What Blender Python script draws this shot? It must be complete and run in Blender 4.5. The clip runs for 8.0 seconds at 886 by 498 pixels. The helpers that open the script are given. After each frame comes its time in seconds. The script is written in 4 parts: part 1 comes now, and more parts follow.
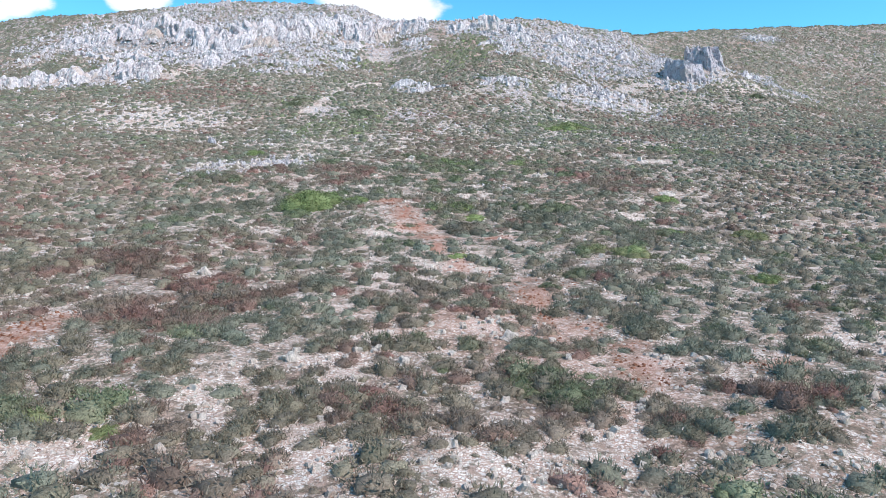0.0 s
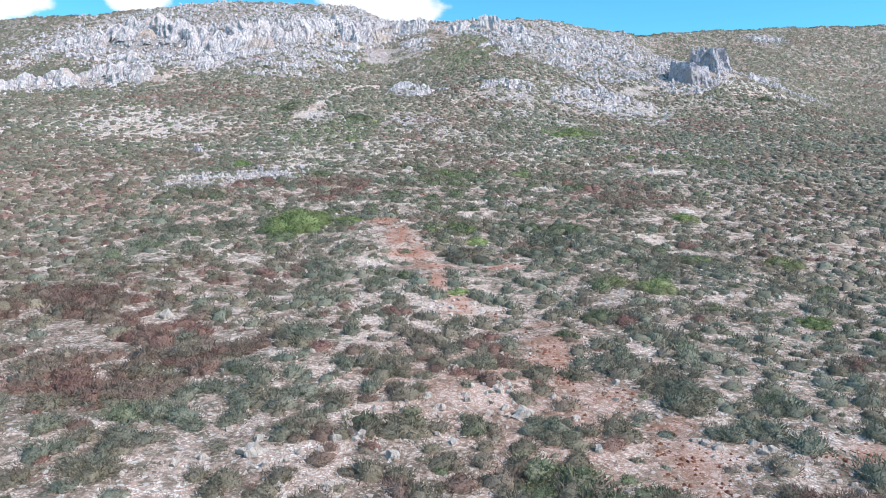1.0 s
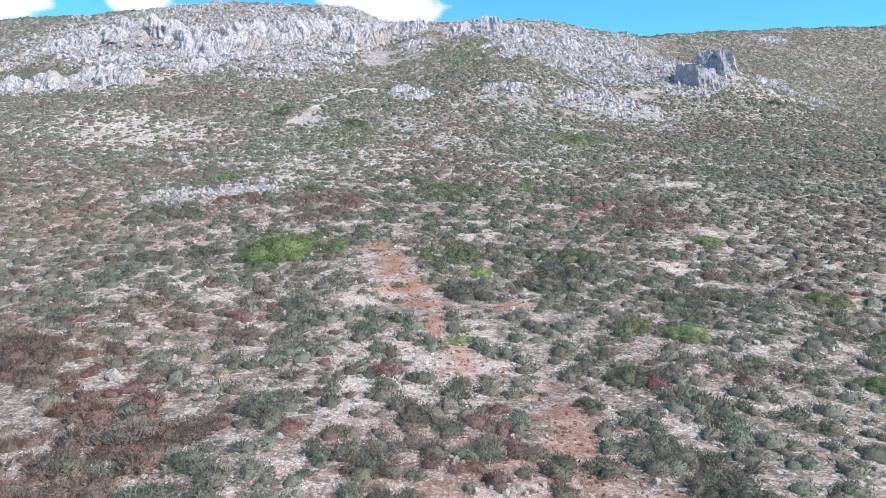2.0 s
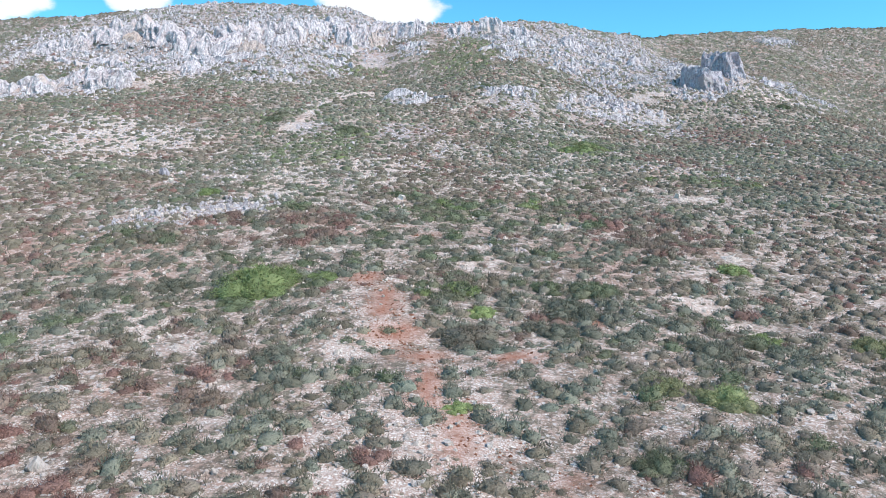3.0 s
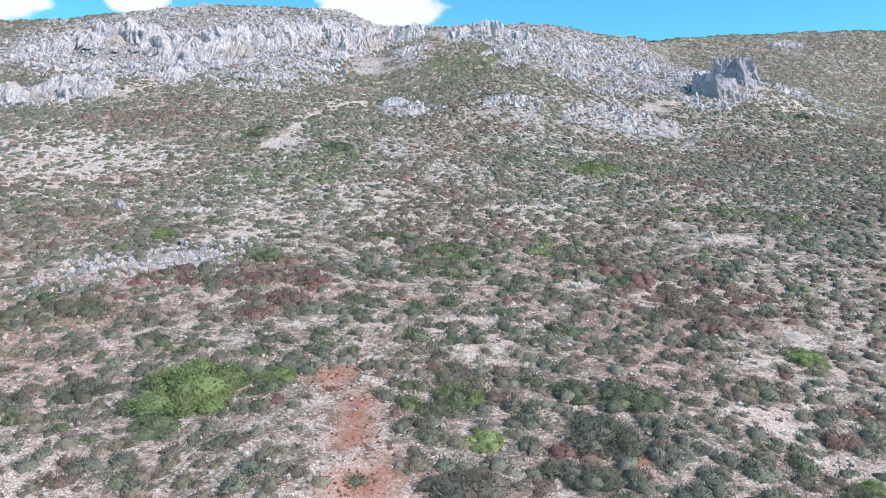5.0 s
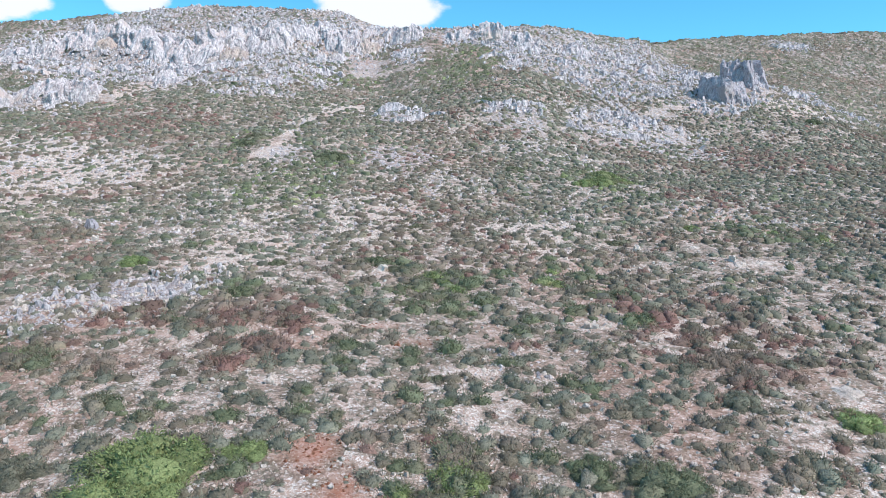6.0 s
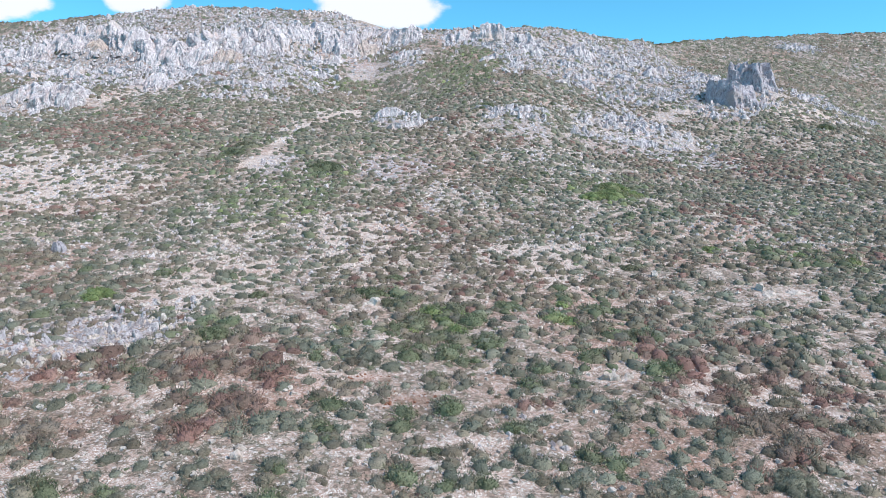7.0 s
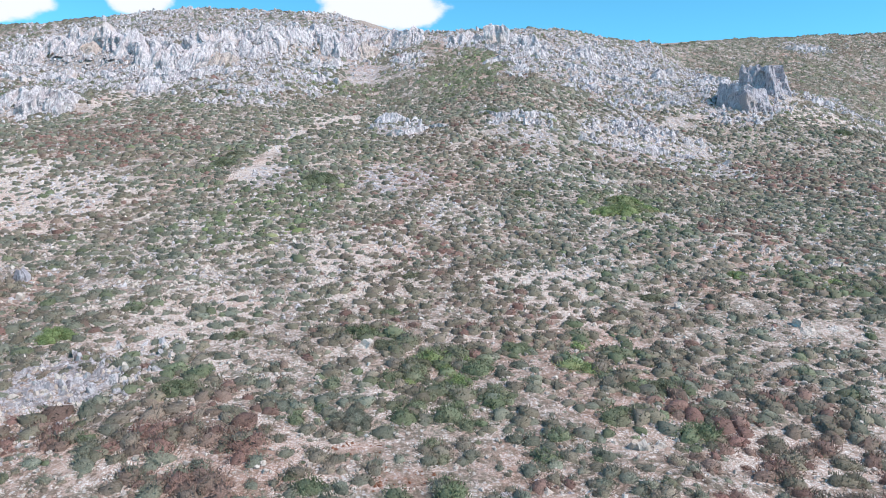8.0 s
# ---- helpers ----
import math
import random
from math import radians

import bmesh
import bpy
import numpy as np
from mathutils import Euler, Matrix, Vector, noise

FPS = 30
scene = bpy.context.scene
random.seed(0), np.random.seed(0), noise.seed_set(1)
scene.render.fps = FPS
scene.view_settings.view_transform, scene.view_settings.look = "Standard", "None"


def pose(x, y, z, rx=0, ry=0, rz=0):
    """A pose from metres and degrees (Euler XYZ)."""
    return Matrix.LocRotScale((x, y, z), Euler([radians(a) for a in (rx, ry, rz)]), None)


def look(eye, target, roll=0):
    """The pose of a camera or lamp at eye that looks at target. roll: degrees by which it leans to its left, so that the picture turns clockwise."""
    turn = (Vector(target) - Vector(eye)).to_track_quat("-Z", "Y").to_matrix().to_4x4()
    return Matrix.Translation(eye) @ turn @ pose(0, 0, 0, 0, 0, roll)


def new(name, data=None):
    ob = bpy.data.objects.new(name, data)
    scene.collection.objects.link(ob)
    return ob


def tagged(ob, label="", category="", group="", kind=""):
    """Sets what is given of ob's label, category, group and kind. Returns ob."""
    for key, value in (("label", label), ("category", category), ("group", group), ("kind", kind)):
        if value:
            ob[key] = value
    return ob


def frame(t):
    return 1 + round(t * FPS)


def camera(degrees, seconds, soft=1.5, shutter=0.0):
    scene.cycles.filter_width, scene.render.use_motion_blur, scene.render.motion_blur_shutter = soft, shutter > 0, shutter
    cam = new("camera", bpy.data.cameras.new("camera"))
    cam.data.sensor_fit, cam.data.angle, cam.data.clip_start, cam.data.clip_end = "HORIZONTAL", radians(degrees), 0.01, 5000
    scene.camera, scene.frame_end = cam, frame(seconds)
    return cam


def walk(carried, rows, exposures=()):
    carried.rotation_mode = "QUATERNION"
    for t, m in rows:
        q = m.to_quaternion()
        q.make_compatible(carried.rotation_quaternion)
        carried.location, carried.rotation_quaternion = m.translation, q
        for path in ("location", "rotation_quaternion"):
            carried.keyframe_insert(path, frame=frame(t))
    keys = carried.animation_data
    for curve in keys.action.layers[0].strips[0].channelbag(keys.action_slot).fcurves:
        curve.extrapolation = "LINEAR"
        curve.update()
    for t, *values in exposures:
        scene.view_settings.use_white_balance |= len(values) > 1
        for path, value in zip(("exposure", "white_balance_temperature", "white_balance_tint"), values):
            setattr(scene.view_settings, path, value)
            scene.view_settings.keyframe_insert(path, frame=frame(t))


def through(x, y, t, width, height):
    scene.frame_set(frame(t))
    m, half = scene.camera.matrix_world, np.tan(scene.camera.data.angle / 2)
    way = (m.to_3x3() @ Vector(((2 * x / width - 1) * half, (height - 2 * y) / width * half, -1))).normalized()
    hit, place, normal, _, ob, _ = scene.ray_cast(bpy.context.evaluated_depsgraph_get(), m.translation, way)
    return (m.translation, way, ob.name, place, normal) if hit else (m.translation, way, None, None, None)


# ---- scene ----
cam = camera(62.0, 8.0, soft=0.55)
METRES, EYE, TILT, LEAN, TURN = 24.0, 8.0, -6.0, 0.0, 0.0
ROWS = [
    (0.0, 0.0, 0.0000, 0.0, 0.0, 0.0, -0.0),
    (0.5, 0.0003, 0.0525, 0.0181, 0.0, 0.0, -0.01),
    (1.0, 0.0004, 0.1049, 0.0366, -0.02, -0.0, -0.01),
    (1.5, 0.001, 0.1574, 0.0551, -0.02, 0.0, -0.01),
    (3.0, 0.0054, 0.3141, 0.1138, -0.03, 0.01, -0.01),
    (3.5, 0.0071, 0.3628, 0.1326, -0.04, 0.01, -0.01),
    (4.0, 0.0092, 0.4155, 0.1539, -0.05, 0.02, -0.02),
    (4.5, 0.0112, 0.4682, 0.1759, -0.05, 0.01, -0.02),
    (6.0, 0.0145, 0.6276, 0.2386, -0.09, 0.03, 0.01),
    (6.5, 0.0154, 0.6817, 0.2593, -0.09, 0.02, 0.01),
    (7.0, 0.0164, 0.7362, 0.2799, -0.09, 0.02, 0.02),
    (7.5, 0.0171, 0.7912, 0.3006, -0.06, 0.02, 0.03),
    (8.0, 0.0188, 0.8465, 0.3213, 0.13, 0.03, 0.05),
]
walk(cam, [(t, pose(0, 0, EYE, TILT, LEAN, TURN) @ pose(METRES * x, METRES * y, METRES * z, 90 + pitch, roll, yaw)) for t, x, y, z, yaw, pitch, roll in ROWS], [(0.0, -0.07), (8.0, -0.17)])

# ---- sky and sun ----
SUN_AZ, SUN_EL = 117.0, 46.0  # degrees clockwise from +y, and above the horizon
sun_from = Vector((math.sin(radians(SUN_AZ)) * math.cos(radians(SUN_EL)), math.cos(radians(SUN_AZ)) * math.cos(radians(SUN_EL)), math.sin(radians(SUN_EL))))
sun = new("sun", bpy.data.lights.new("sun", "SUN"))
sun.data.energy, sun.data.angle, sun.data.color = 4.9, radians(0.53), (1.0, 0.895, 0.855)
sun.matrix_world = look(sun_from * 500, (0, 0, 0))


def build_world():
    world = bpy.data.worlds.new("sky")
    scene.world = world
    world.use_nodes = True
    nt = world.node_tree
    nt.nodes.clear()
    N, L = nt.nodes.new, nt.links.new
    sky = N("ShaderNodeTexSky")
    sky.sky_type, sky.sun_disc = "NISHITA", False
    sky.sun_elevation, sky.sun_rotation = radians(SUN_EL), radians(SUN_AZ)
    sky.altitude, sky.air_density, sky.dust_density, sky.ozone_density = 600, 1.0, 0.6, 2.5
    coord = N("ShaderNodeTexCoord")
    # cumulus: a low bank along the skyline, unseen fill-light clouds, with ragged upper rims
    mapping = N("ShaderNodeMapping")
    mapping.inputs["Scale"].default_value = (1, 1, 1.6)
    puff = N("ShaderNodeTexNoise")
    puff.inputs["Scale"].default_value, puff.inputs["Detail"].default_value, puff.inputs["Roughness"].default_value = 16.0, 6.0, 0.55
    L(coord.outputs["Generated"], mapping.inputs["Vector"])
    L(mapping.outputs["Vector"], puff.inputs["Vector"])
    total = None
    # bearing, elevation in degrees, half width, half height of each cloud
    for az, el, w, h in CLOUDS_AND_FILL:
        d = Vector((math.sin(radians(az)) * math.cos(radians(el)), math.cos(radians(az)) * math.cos(radians(el)), math.sin(radians(el))))
        side = Vector((math.cos(radians(az)), -math.sin(radians(az)), 0))
        up = side.cross(d)
        terms = []
        for axis, size in ((side, w), (up, h)):
            dot = N("ShaderNodeVectorMath")
            dot.operation = "DOT_PRODUCT"
            dot.inputs[1].default_value = axis / math.sin(radians(size))
            L(coord.outputs["Generated"], dot.inputs[0])
            sq = N("ShaderNodeMath")
            sq.operation = "MULTIPLY"
            L(dot.outputs["Value"], sq.inputs[0])
            L(dot.outputs["Value"], sq.inputs[1])
            terms.append(sq.outputs[0])
        add = N("ShaderNodeMath")
        L(terms[0], add.inputs[0])
        L(terms[1], add.inputs[1])
        front = N("ShaderNodeVectorMath")
        front.operation = "DOT_PRODUCT"
        front.inputs[1].default_value = d
        L(coord.outputs["Generated"], front.inputs[0])
        back = N("ShaderNodeMath")
        back.operation = "LESS_THAN"
        back.inputs[1].default_value = 0.0
        L(front.outputs["Value"], back.inputs[0])
        far = N("ShaderNodeMath")
        far.operation = "MULTIPLY_ADD"
        far.inputs[1].default_value = 50.0
        L(back.outputs[0], far.inputs[0])
        L(add.outputs[0], far.inputs[2])
        if total is None:
            total = far.outputs[0]
        else:
            low = N("ShaderNodeMath")
            low.operation = "MINIMUM"
            L(total, low.inputs[0])
            L(far.outputs[0], low.inputs[1])
            total = low.outputs[0]
    rag = N("ShaderNodeMath")
    rag.operation = "MULTIPLY_ADD"
    rag.inputs[1].default_value = -2.6
    L(puff.outputs["Fac"], rag.inputs[0])
    L(total, rag.inputs[2])
    cover = N("ShaderNodeMapRange")
    cover.interpolation_type = "SMOOTHSTEP"
    cover.inputs["From Min"].default_value, cover.inputs["From Max"].default_value = -0.12, -0.70
    L(rag.outputs[0], cover.inputs["Value"])
    tone = N("ShaderNodeMixRGB")
    tone.blend_type = "MULTIPLY"
    tone.inputs["Fac"].default_value = 1.0
    tone.inputs["Color2"].default_value = SKY_TINT
    L(sky.outputs["Color"], tone.inputs["Color1"])
    mix = N("ShaderNodeMixRGB")
    mix.inputs["Color2"].default_value = CLOUD_WHITE
    L(cover.outputs["Result"], mix.inputs["Fac"])
    L(tone.outputs["Color"], mix.inputs["Color1"])
    bg = N("ShaderNodeBackground")
    bg.inputs["Strength"].default_value = 0.15
    L(mix.outputs["Color"], bg.inputs["Color"])
    out = N("ShaderNodeOutputWorld")
    L(bg.outputs["Background"], out.inputs["Surface"])


SKY_TINT = (0.53, 1.34, 1.50, 1)
CLOUD_WHITE = (7.2, 7.5, 7.8, 1)
# the last three are unseen, added to whiten the light from the sky
CLOUDS_AND_FILL = [(-31.0, 11.3, 3.5, 1.6), (-22.0, 12.3, 2.1, 1.6), (-5.0, 12.0, 4.6, 1.6), (-70, 16, 14, 4), (75, 14, 16, 4), (150, 20, 18, 5), (-140, 25, 16, 5), (115, 34, 14, 5), (-100, 40, 15, 6), (175, 46, 16, 7)]
build_world()



# ---- materials ----
def material(name, roughness=0.9):
    m = bpy.data.materials.new(name)
    m.use_nodes = True
    nt = m.node_tree
    b = nt.nodes["Principled BSDF"]
    b.inputs["Roughness"].default_value = roughness
    b.inputs["Specular IOR Level"].default_value = 0.25
    return m, nt, b


def noise_node(nt, scale, detail=4.0, rough=0.6, vector=None):
    n = nt.nodes.new("ShaderNodeTexNoise")
    n.inputs["Scale"].default_value, n.inputs["Detail"].default_value, n.inputs["Roughness"].default_value = scale, detail, rough
    if vector is not None:
        nt.links.new(vector, n.inputs["Vector"])
    return n.outputs["Fac"]


def band(nt, value, lo, hi):
    r = nt.nodes.new("ShaderNodeMapRange")
    r.interpolation_type = "SMOOTHSTEP"
    r.inputs["From Min"].default_value, r.inputs["From Max"].default_value = lo, hi
    nt.links.new(value, r.inputs["Value"])
    return r.outputs["Result"]


def blend(nt, fac, a, b, mode="MIX"):
    n = nt.nodes.new("ShaderNodeMixRGB")
    n.blend_type = mode
    for key, v in (("Fac", fac), ("Color1", a), ("Color2", b)):
        if isinstance(v, (tuple, float)):
            n.inputs[key].default_value = (*v, 1) if isinstance(v, tuple) else v
        else:
            nt.links.new(v, n.inputs[key])
    return n.outputs["Color"]


def bump(nt, b, height, strength, distance):
    n = nt.nodes.new("ShaderNodeBump")
    n.inputs["Strength"].default_value, n.inputs["Distance"].default_value = strength, distance
    nt.links.new(height, n.inputs["Height"])
    nt.links.new(n.outputs["Normal"], b.inputs["Normal"])


def place(nt):
    return nt.nodes.new("ShaderNodeNewGeometry").outputs["Position"]


def cells(nt, p, scale, seed_shift):
    """Rubble: a random tone for each stone, and the distance from its middle."""
    mp = nt.nodes.new("ShaderNodeMapping")
    mp.inputs["Location"].default_value = (seed_shift, seed_shift * 0.7, 0)
    nt.links.new(p, mp.inputs["Vector"])
    v = nt.nodes.new("ShaderNodeTexVoronoi")
    v.inputs["Scale"].default_value = scale
    nt.links.new(mp.outputs["Vector"], v.inputs["Vector"])
    sep = nt.nodes.new("ShaderNodeSeparateColor")
    nt.links.new(v.outputs["Color"], sep.inputs["Color"])
    return sep.outputs["Red"], v.outputs["Distance"]


def times(nt, a, b, op="MULTIPLY"):
    n = nt.nodes.new("ShaderNodeMath")
    n.operation = op
    for k, v in enumerate((a, b)):
        if isinstance(v, float):
            n.inputs[k].default_value = v
        else:
            nt.links.new(v, n.inputs[k])
    return n.outputs[0]


def soil_material():
    m, nt, b = material("stony_soil", 0.95)
    p = place(nt)

    def att(name):
        n = nt.nodes.new("ShaderNodeAttribute")
        n.attribute_name = name
        return n.outputs["Fac"]

    warp = nt.nodes.new("ShaderNodeMixRGB")
    warp.blend_type, warp.inputs["Fac"].default_value = "ADD", 0.10
    wob = nt.nodes.new("ShaderNodeTexNoise")
    wob.inputs["Scale"].default_value = 9.0
    nt.links.new(p, wob.inputs["Vector"])
    nt.links.new(p, warp.inputs["Color1"])
    nt.links.new(wob.outputs["Color"], warp.inputs["Color2"])
    big, big_d = cells(nt, warp.outputs["Color"], 11.0, 0.0)
    small, small_d = cells(nt, warp.outputs["Color"], 34.0, 3.1)
    dirt = blend(nt, band(nt, noise_node(nt, 0.7, 5, 0.6, p), 0.35, 0.65), (0.52, 0.385, 0.315), (0.40, 0.275, 0.215))
    dirt = blend(nt, band(nt, noise_node(nt, 7.0, 5, 0.7, p), 0.46, 0.60), dirt, (0.17, 0.128, 0.10))
    mat = blend(nt, band(nt, noise_node(nt, 1.1, 4, 0.6, p), 0.40, 0.62), (0.215, 0.205, 0.150), (0.235, 0.180, 0.135))
    mat = blend(nt, band(nt, noise_node(nt, 17.0, 4, 0.75, p), 0.46, 0.60), mat, (0.085, 0.078, 0.058))
    dirt = blend(nt, times(nt, att("herb"), band(nt, noise_node(nt, 3.4, 6, 0.78, p), 0.44, 0.54)), dirt, mat)
    stone = blend(nt, small, (0.34, 0.26, 0.215), (0.70, 0.60, 0.52))
    base = blend(nt, times(nt, times(nt, band(nt, small, 0.54, 0.68), band(nt, noise_node(nt, 6.0, 5, 0.7, p), 0.42, 0.56)), band(nt, small_d, 0.60, 0.42)), dirt, stone)
    base = blend(nt, times(nt, band(nt, big, 0.72, 0.85), band(nt, big_d, 0.50, 0.36)), base, (0.60, 0.56, 0.53))
    grit, grit_d = cells(nt, warp.outputs["Color"], 21.0, 7.7)
    pale = blend(nt, band(nt, noise_node(nt, 4.0, 5, 0.7, p), 0.38, 0.62), (0.58, 0.435, 0.36), (0.47, 0.315, 0.25))
    pale = blend(nt, times(nt, band(nt, small, 0.30, 0.42), band(nt, small_d, 0.62, 0.45)), pale, (0.76, 0.67, 0.60))
    pale = blend(nt, times(nt, band(nt, grit, 0.55, 0.66), band(nt, grit_d, 0.55, 0.40)), pale, (0.91, 0.86, 0.80))
    pale = blend(nt, times(nt, band(nt, noise_node(nt, 24.0, 4, 0.75, p), 0.56, 0.66), 0.8), pale, (0.20, 0.145, 0.115))
    spread = times(nt, times(nt, att("pale"), 0.10), noise_node(nt, 2.0, 6, 0.75, p), "ADD")
    base = blend(nt, times(nt, band(nt, spread, 0.49, 0.58), 0.9), base, pale)
    red = blend(nt, band(nt, noise_node(nt, 5.0, 5, 0.6, p), 0.33, 0.62), (0.37, 0.135, 0.076), (0.47, 0.24, 0.17))
    red = blend(nt, times(nt, band(nt, small, 0.72, 0.8), band(nt, small_d, 0.55, 0.4)), red, (0.50, 0.31, 0.235))
    base = blend(nt, att("iron"), base, red)
    grey = blend(nt, band(nt, noise_node(nt, 3.2, 6, 0.75, p), 0.38, 0.62), (0.25, 0.22, 0.22), (0.60, 0.55, 0.545))
    base = blend(nt, times(nt, att("rock"), band(nt, noise_node(nt, 2.6, 6, 0.75, p), 0.44, 0.56)), base, grey)
    base = blend(nt, times(nt, att("litter"), band(nt, noise_node(nt, 14.0, 4, 0.7, p), 0.42, 0.58)), base, (0.105, 0.085, 0.068))
    nt.links.new(base, b.inputs["Base Color"])
    lumps = times(nt, noise_node(nt, 12.0, 7, 0.8, p), times(nt, small_d, -0.35), "ADD")
    bump(nt, b, lumps, 0.7, 0.04)
    return m


def rock_material(name, light, dark, stain, spread=0.6, mottle=0.38):
    m, nt, b = material(name, 0.92)
    p = place(nt)
    tall = nt.nodes.new("ShaderNodeMapping")
    tall.inputs["Scale"].default_value = (1, 1, 0.36)
    nt.links.new(p, tall.inputs["Vector"])
    v = tall.outputs["Vector"]
    c = blend(nt, band(nt, noise_node(nt, 2.4, 6, 0.72, v), 0.38, 0.58), dark, light)
    # noise blotches in a deeper tone of the dark colour
    c = blend(nt, band(nt, noise_node(nt, 6.5, 6, 0.75, v), 0.50, 0.62), c, tuple(k * mottle for k in dark))
    c = blend(nt, band(nt, noise_node(nt, 0.23, 3, 0.6, p), 0.585, 0.68), c, stain)
    info = nt.nodes.new("ShaderNodeObjectInfo")
    geo = nt.nodes.new("ShaderNodeNewGeometry")
    c = blend(nt, 0.12, c, blend(nt, info.outputs["Random"], dark, light))
    c = blend(nt, 0.28, c, blend(nt, geo.outputs["Random Per Island"], tuple(k * spread for k in dark), light))
    nt.links.new(c, b.inputs["Base Color"])
    bump(nt, b, noise_node(nt, 6.0, 8, 0.75, v), 1.0, 0.16)
    return m


def leaf_material(name, main, other, dead, through=0.24, rough=0.75):
    """Leaves whose colour changes from plant to plant, from spray to spray and from patch to patch."""
    m, nt, b = material(name, rough)
    p = place(nt)
    geo = nt.nodes.new("ShaderNodeNewGeometry")
    info = nt.nodes.new("ShaderNodeObjectInfo")
    tone = nt.nodes.new("ShaderNodeAttribute")
    tone.attribute_name = "tone"
    own = times(nt, times(nt, tone.outputs["Fac"], info.outputs["Random"], "ADD"), 1.0, "MODULO")
    c = blend(nt, own, main, other)
    c = blend(nt, band(nt, times(nt, noise_node(nt, 0.45, 4, 0.65, p), times(nt, own, 0.22), "ADD"), 0.56, 0.80), c, dead)
    for source, lo, hi, least, most in ((noise_node(nt, 34.0, 4, 0.75, p), 0.36, 0.62, 0.55, 1.40), (geo.outputs["Random Per Island"], 0.0, 1.0, 0.74, 1.32)):
        r = nt.nodes.new("ShaderNodeMapRange")
        r.inputs["From Min"].default_value, r.inputs["From Max"].default_value = lo, hi
        r.inputs["To Min"].default_value, r.inputs["To Max"].default_value = least, most
        nt.links.new(source, r.inputs["Value"])
        c = blend(nt, 1.0, c, r.outputs["Result"], "MULTIPLY")
    plant = nt.nodes.new("ShaderNodeMapRange")
    plant.inputs["To Min"].default_value, plant.inputs["To Max"].default_value = 0.84, 1.2
    nt.links.new(times(nt, times(nt, own, 7.31), 1.0, "MODULO"), plant.inputs["Value"])
    c = blend(nt, 1.0, c, plant.outputs["Result"], "MULTIPLY")
    nt.links.new(c, b.inputs["Base Color"])
    # thin leaves let some light through
    t = nt.nodes.new("ShaderNodeBsdfTranslucent")
    nt.links.new(c, t.inputs["Color"])
    mix = nt.nodes.new("ShaderNodeMixShader")
    mix.inputs["Fac"].default_value = through
    nt.links.new(b.outputs["BSDF"], mix.inputs[1])
    nt.links.new(t.outputs["BSDF"], mix.inputs[2])
    nt.links.new(mix.outputs["Shader"], nt.nodes["Material Output"].inputs["Surface"])
    return m


SOIL = soil_material()
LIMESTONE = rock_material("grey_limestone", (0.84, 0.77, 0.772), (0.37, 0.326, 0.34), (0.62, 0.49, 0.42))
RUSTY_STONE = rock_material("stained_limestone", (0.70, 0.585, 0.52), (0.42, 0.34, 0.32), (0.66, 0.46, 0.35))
# a darker, purpler tone than the other limestone
DARK_STONE = rock_material("dark_limestone", (0.60, 0.555, 0.59), (0.33, 0.30, 0.33), (0.42, 0.36, 0.34))
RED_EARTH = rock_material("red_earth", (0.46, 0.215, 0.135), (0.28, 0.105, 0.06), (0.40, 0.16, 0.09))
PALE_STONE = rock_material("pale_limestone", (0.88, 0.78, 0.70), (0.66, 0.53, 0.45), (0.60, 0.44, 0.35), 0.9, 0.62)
LEAF = {
    "grey": leaf_material("grey_green_leaves", (0.220, 0.214, 0.158), (0.176, 0.194, 0.150), (0.242, 0.204, 0.156)),
    "green": leaf_material("fresh_green_leaves", (0.275, 0.325, 0.138), (0.212, 0.272, 0.118), (0.250, 0.250, 0.132)),
    "dark": leaf_material("dark_green_leaves", (0.168, 0.192, 0.110), (0.190, 0.204, 0.130), (0.212, 0.202, 0.134)),
    "brown": leaf_material("reddish_brown_twigs", (0.268, 0.152, 0.126), (0.228, 0.160, 0.128), (0.230, 0.180, 0.140)),
    "dry": leaf_material("dry_olive_leaves", (0.230, 0.194, 0.142), (0.204, 0.190, 0.134), (0.244, 0.198, 0.156)),
}
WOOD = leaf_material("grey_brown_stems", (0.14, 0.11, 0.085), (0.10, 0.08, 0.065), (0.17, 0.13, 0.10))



# ---- shape of the hillside ----
def lattice(ix, iy, seed):
    h = (ix.astype(np.int64) * 374761393 + iy.astype(np.int64) * 668265263 + seed * 1442695041) & 0xFFFFFFFF
    h = ((h ^ (h >> 13)) * 1274126177) & 0xFFFFFFFF
    h = ((h ^ (h >> 16)) * 2246822519) & 0xFFFFFFFF
    return ((h ^ (h >> 15)) & 0xFFFFFF) / 16777215.0


def vnoise(x, y, seed=0):
    """Smooth noise from 0 to 1, cell size 1."""
    fx, fy = np.floor(x), np.floor(y)
    ax, ay = x - fx, y - fy
    ax, ay = ax * ax * (3 - 2 * ax), ay * ay * (3 - 2 * ay)
    a, b = lattice(fx, fy, seed), lattice(fx + 1, fy, seed)
    c, d = lattice(fx, fy + 1, seed), lattice(fx + 1, fy + 1, seed)
    return (a + (b - a) * ax) * (1 - ay) + (c + (d - c) * ax) * ay


def fbm(x, y, seed=0, octaves=4):
    total, gain, norm = 0.0, 1.0, 0.0
    for o in range(octaves):
        total = total + gain * vnoise(x * 2 ** o + 17.3 * o, y * 2 ** o - 9.1 * o, seed + o)
        norm += gain
        gain *= 0.5
    return total / norm


def ramp(v, lo, hi):
    s = np.clip((v - lo) / (hi - lo), 0, 1)
    return s * s * (3 - 2 * s)


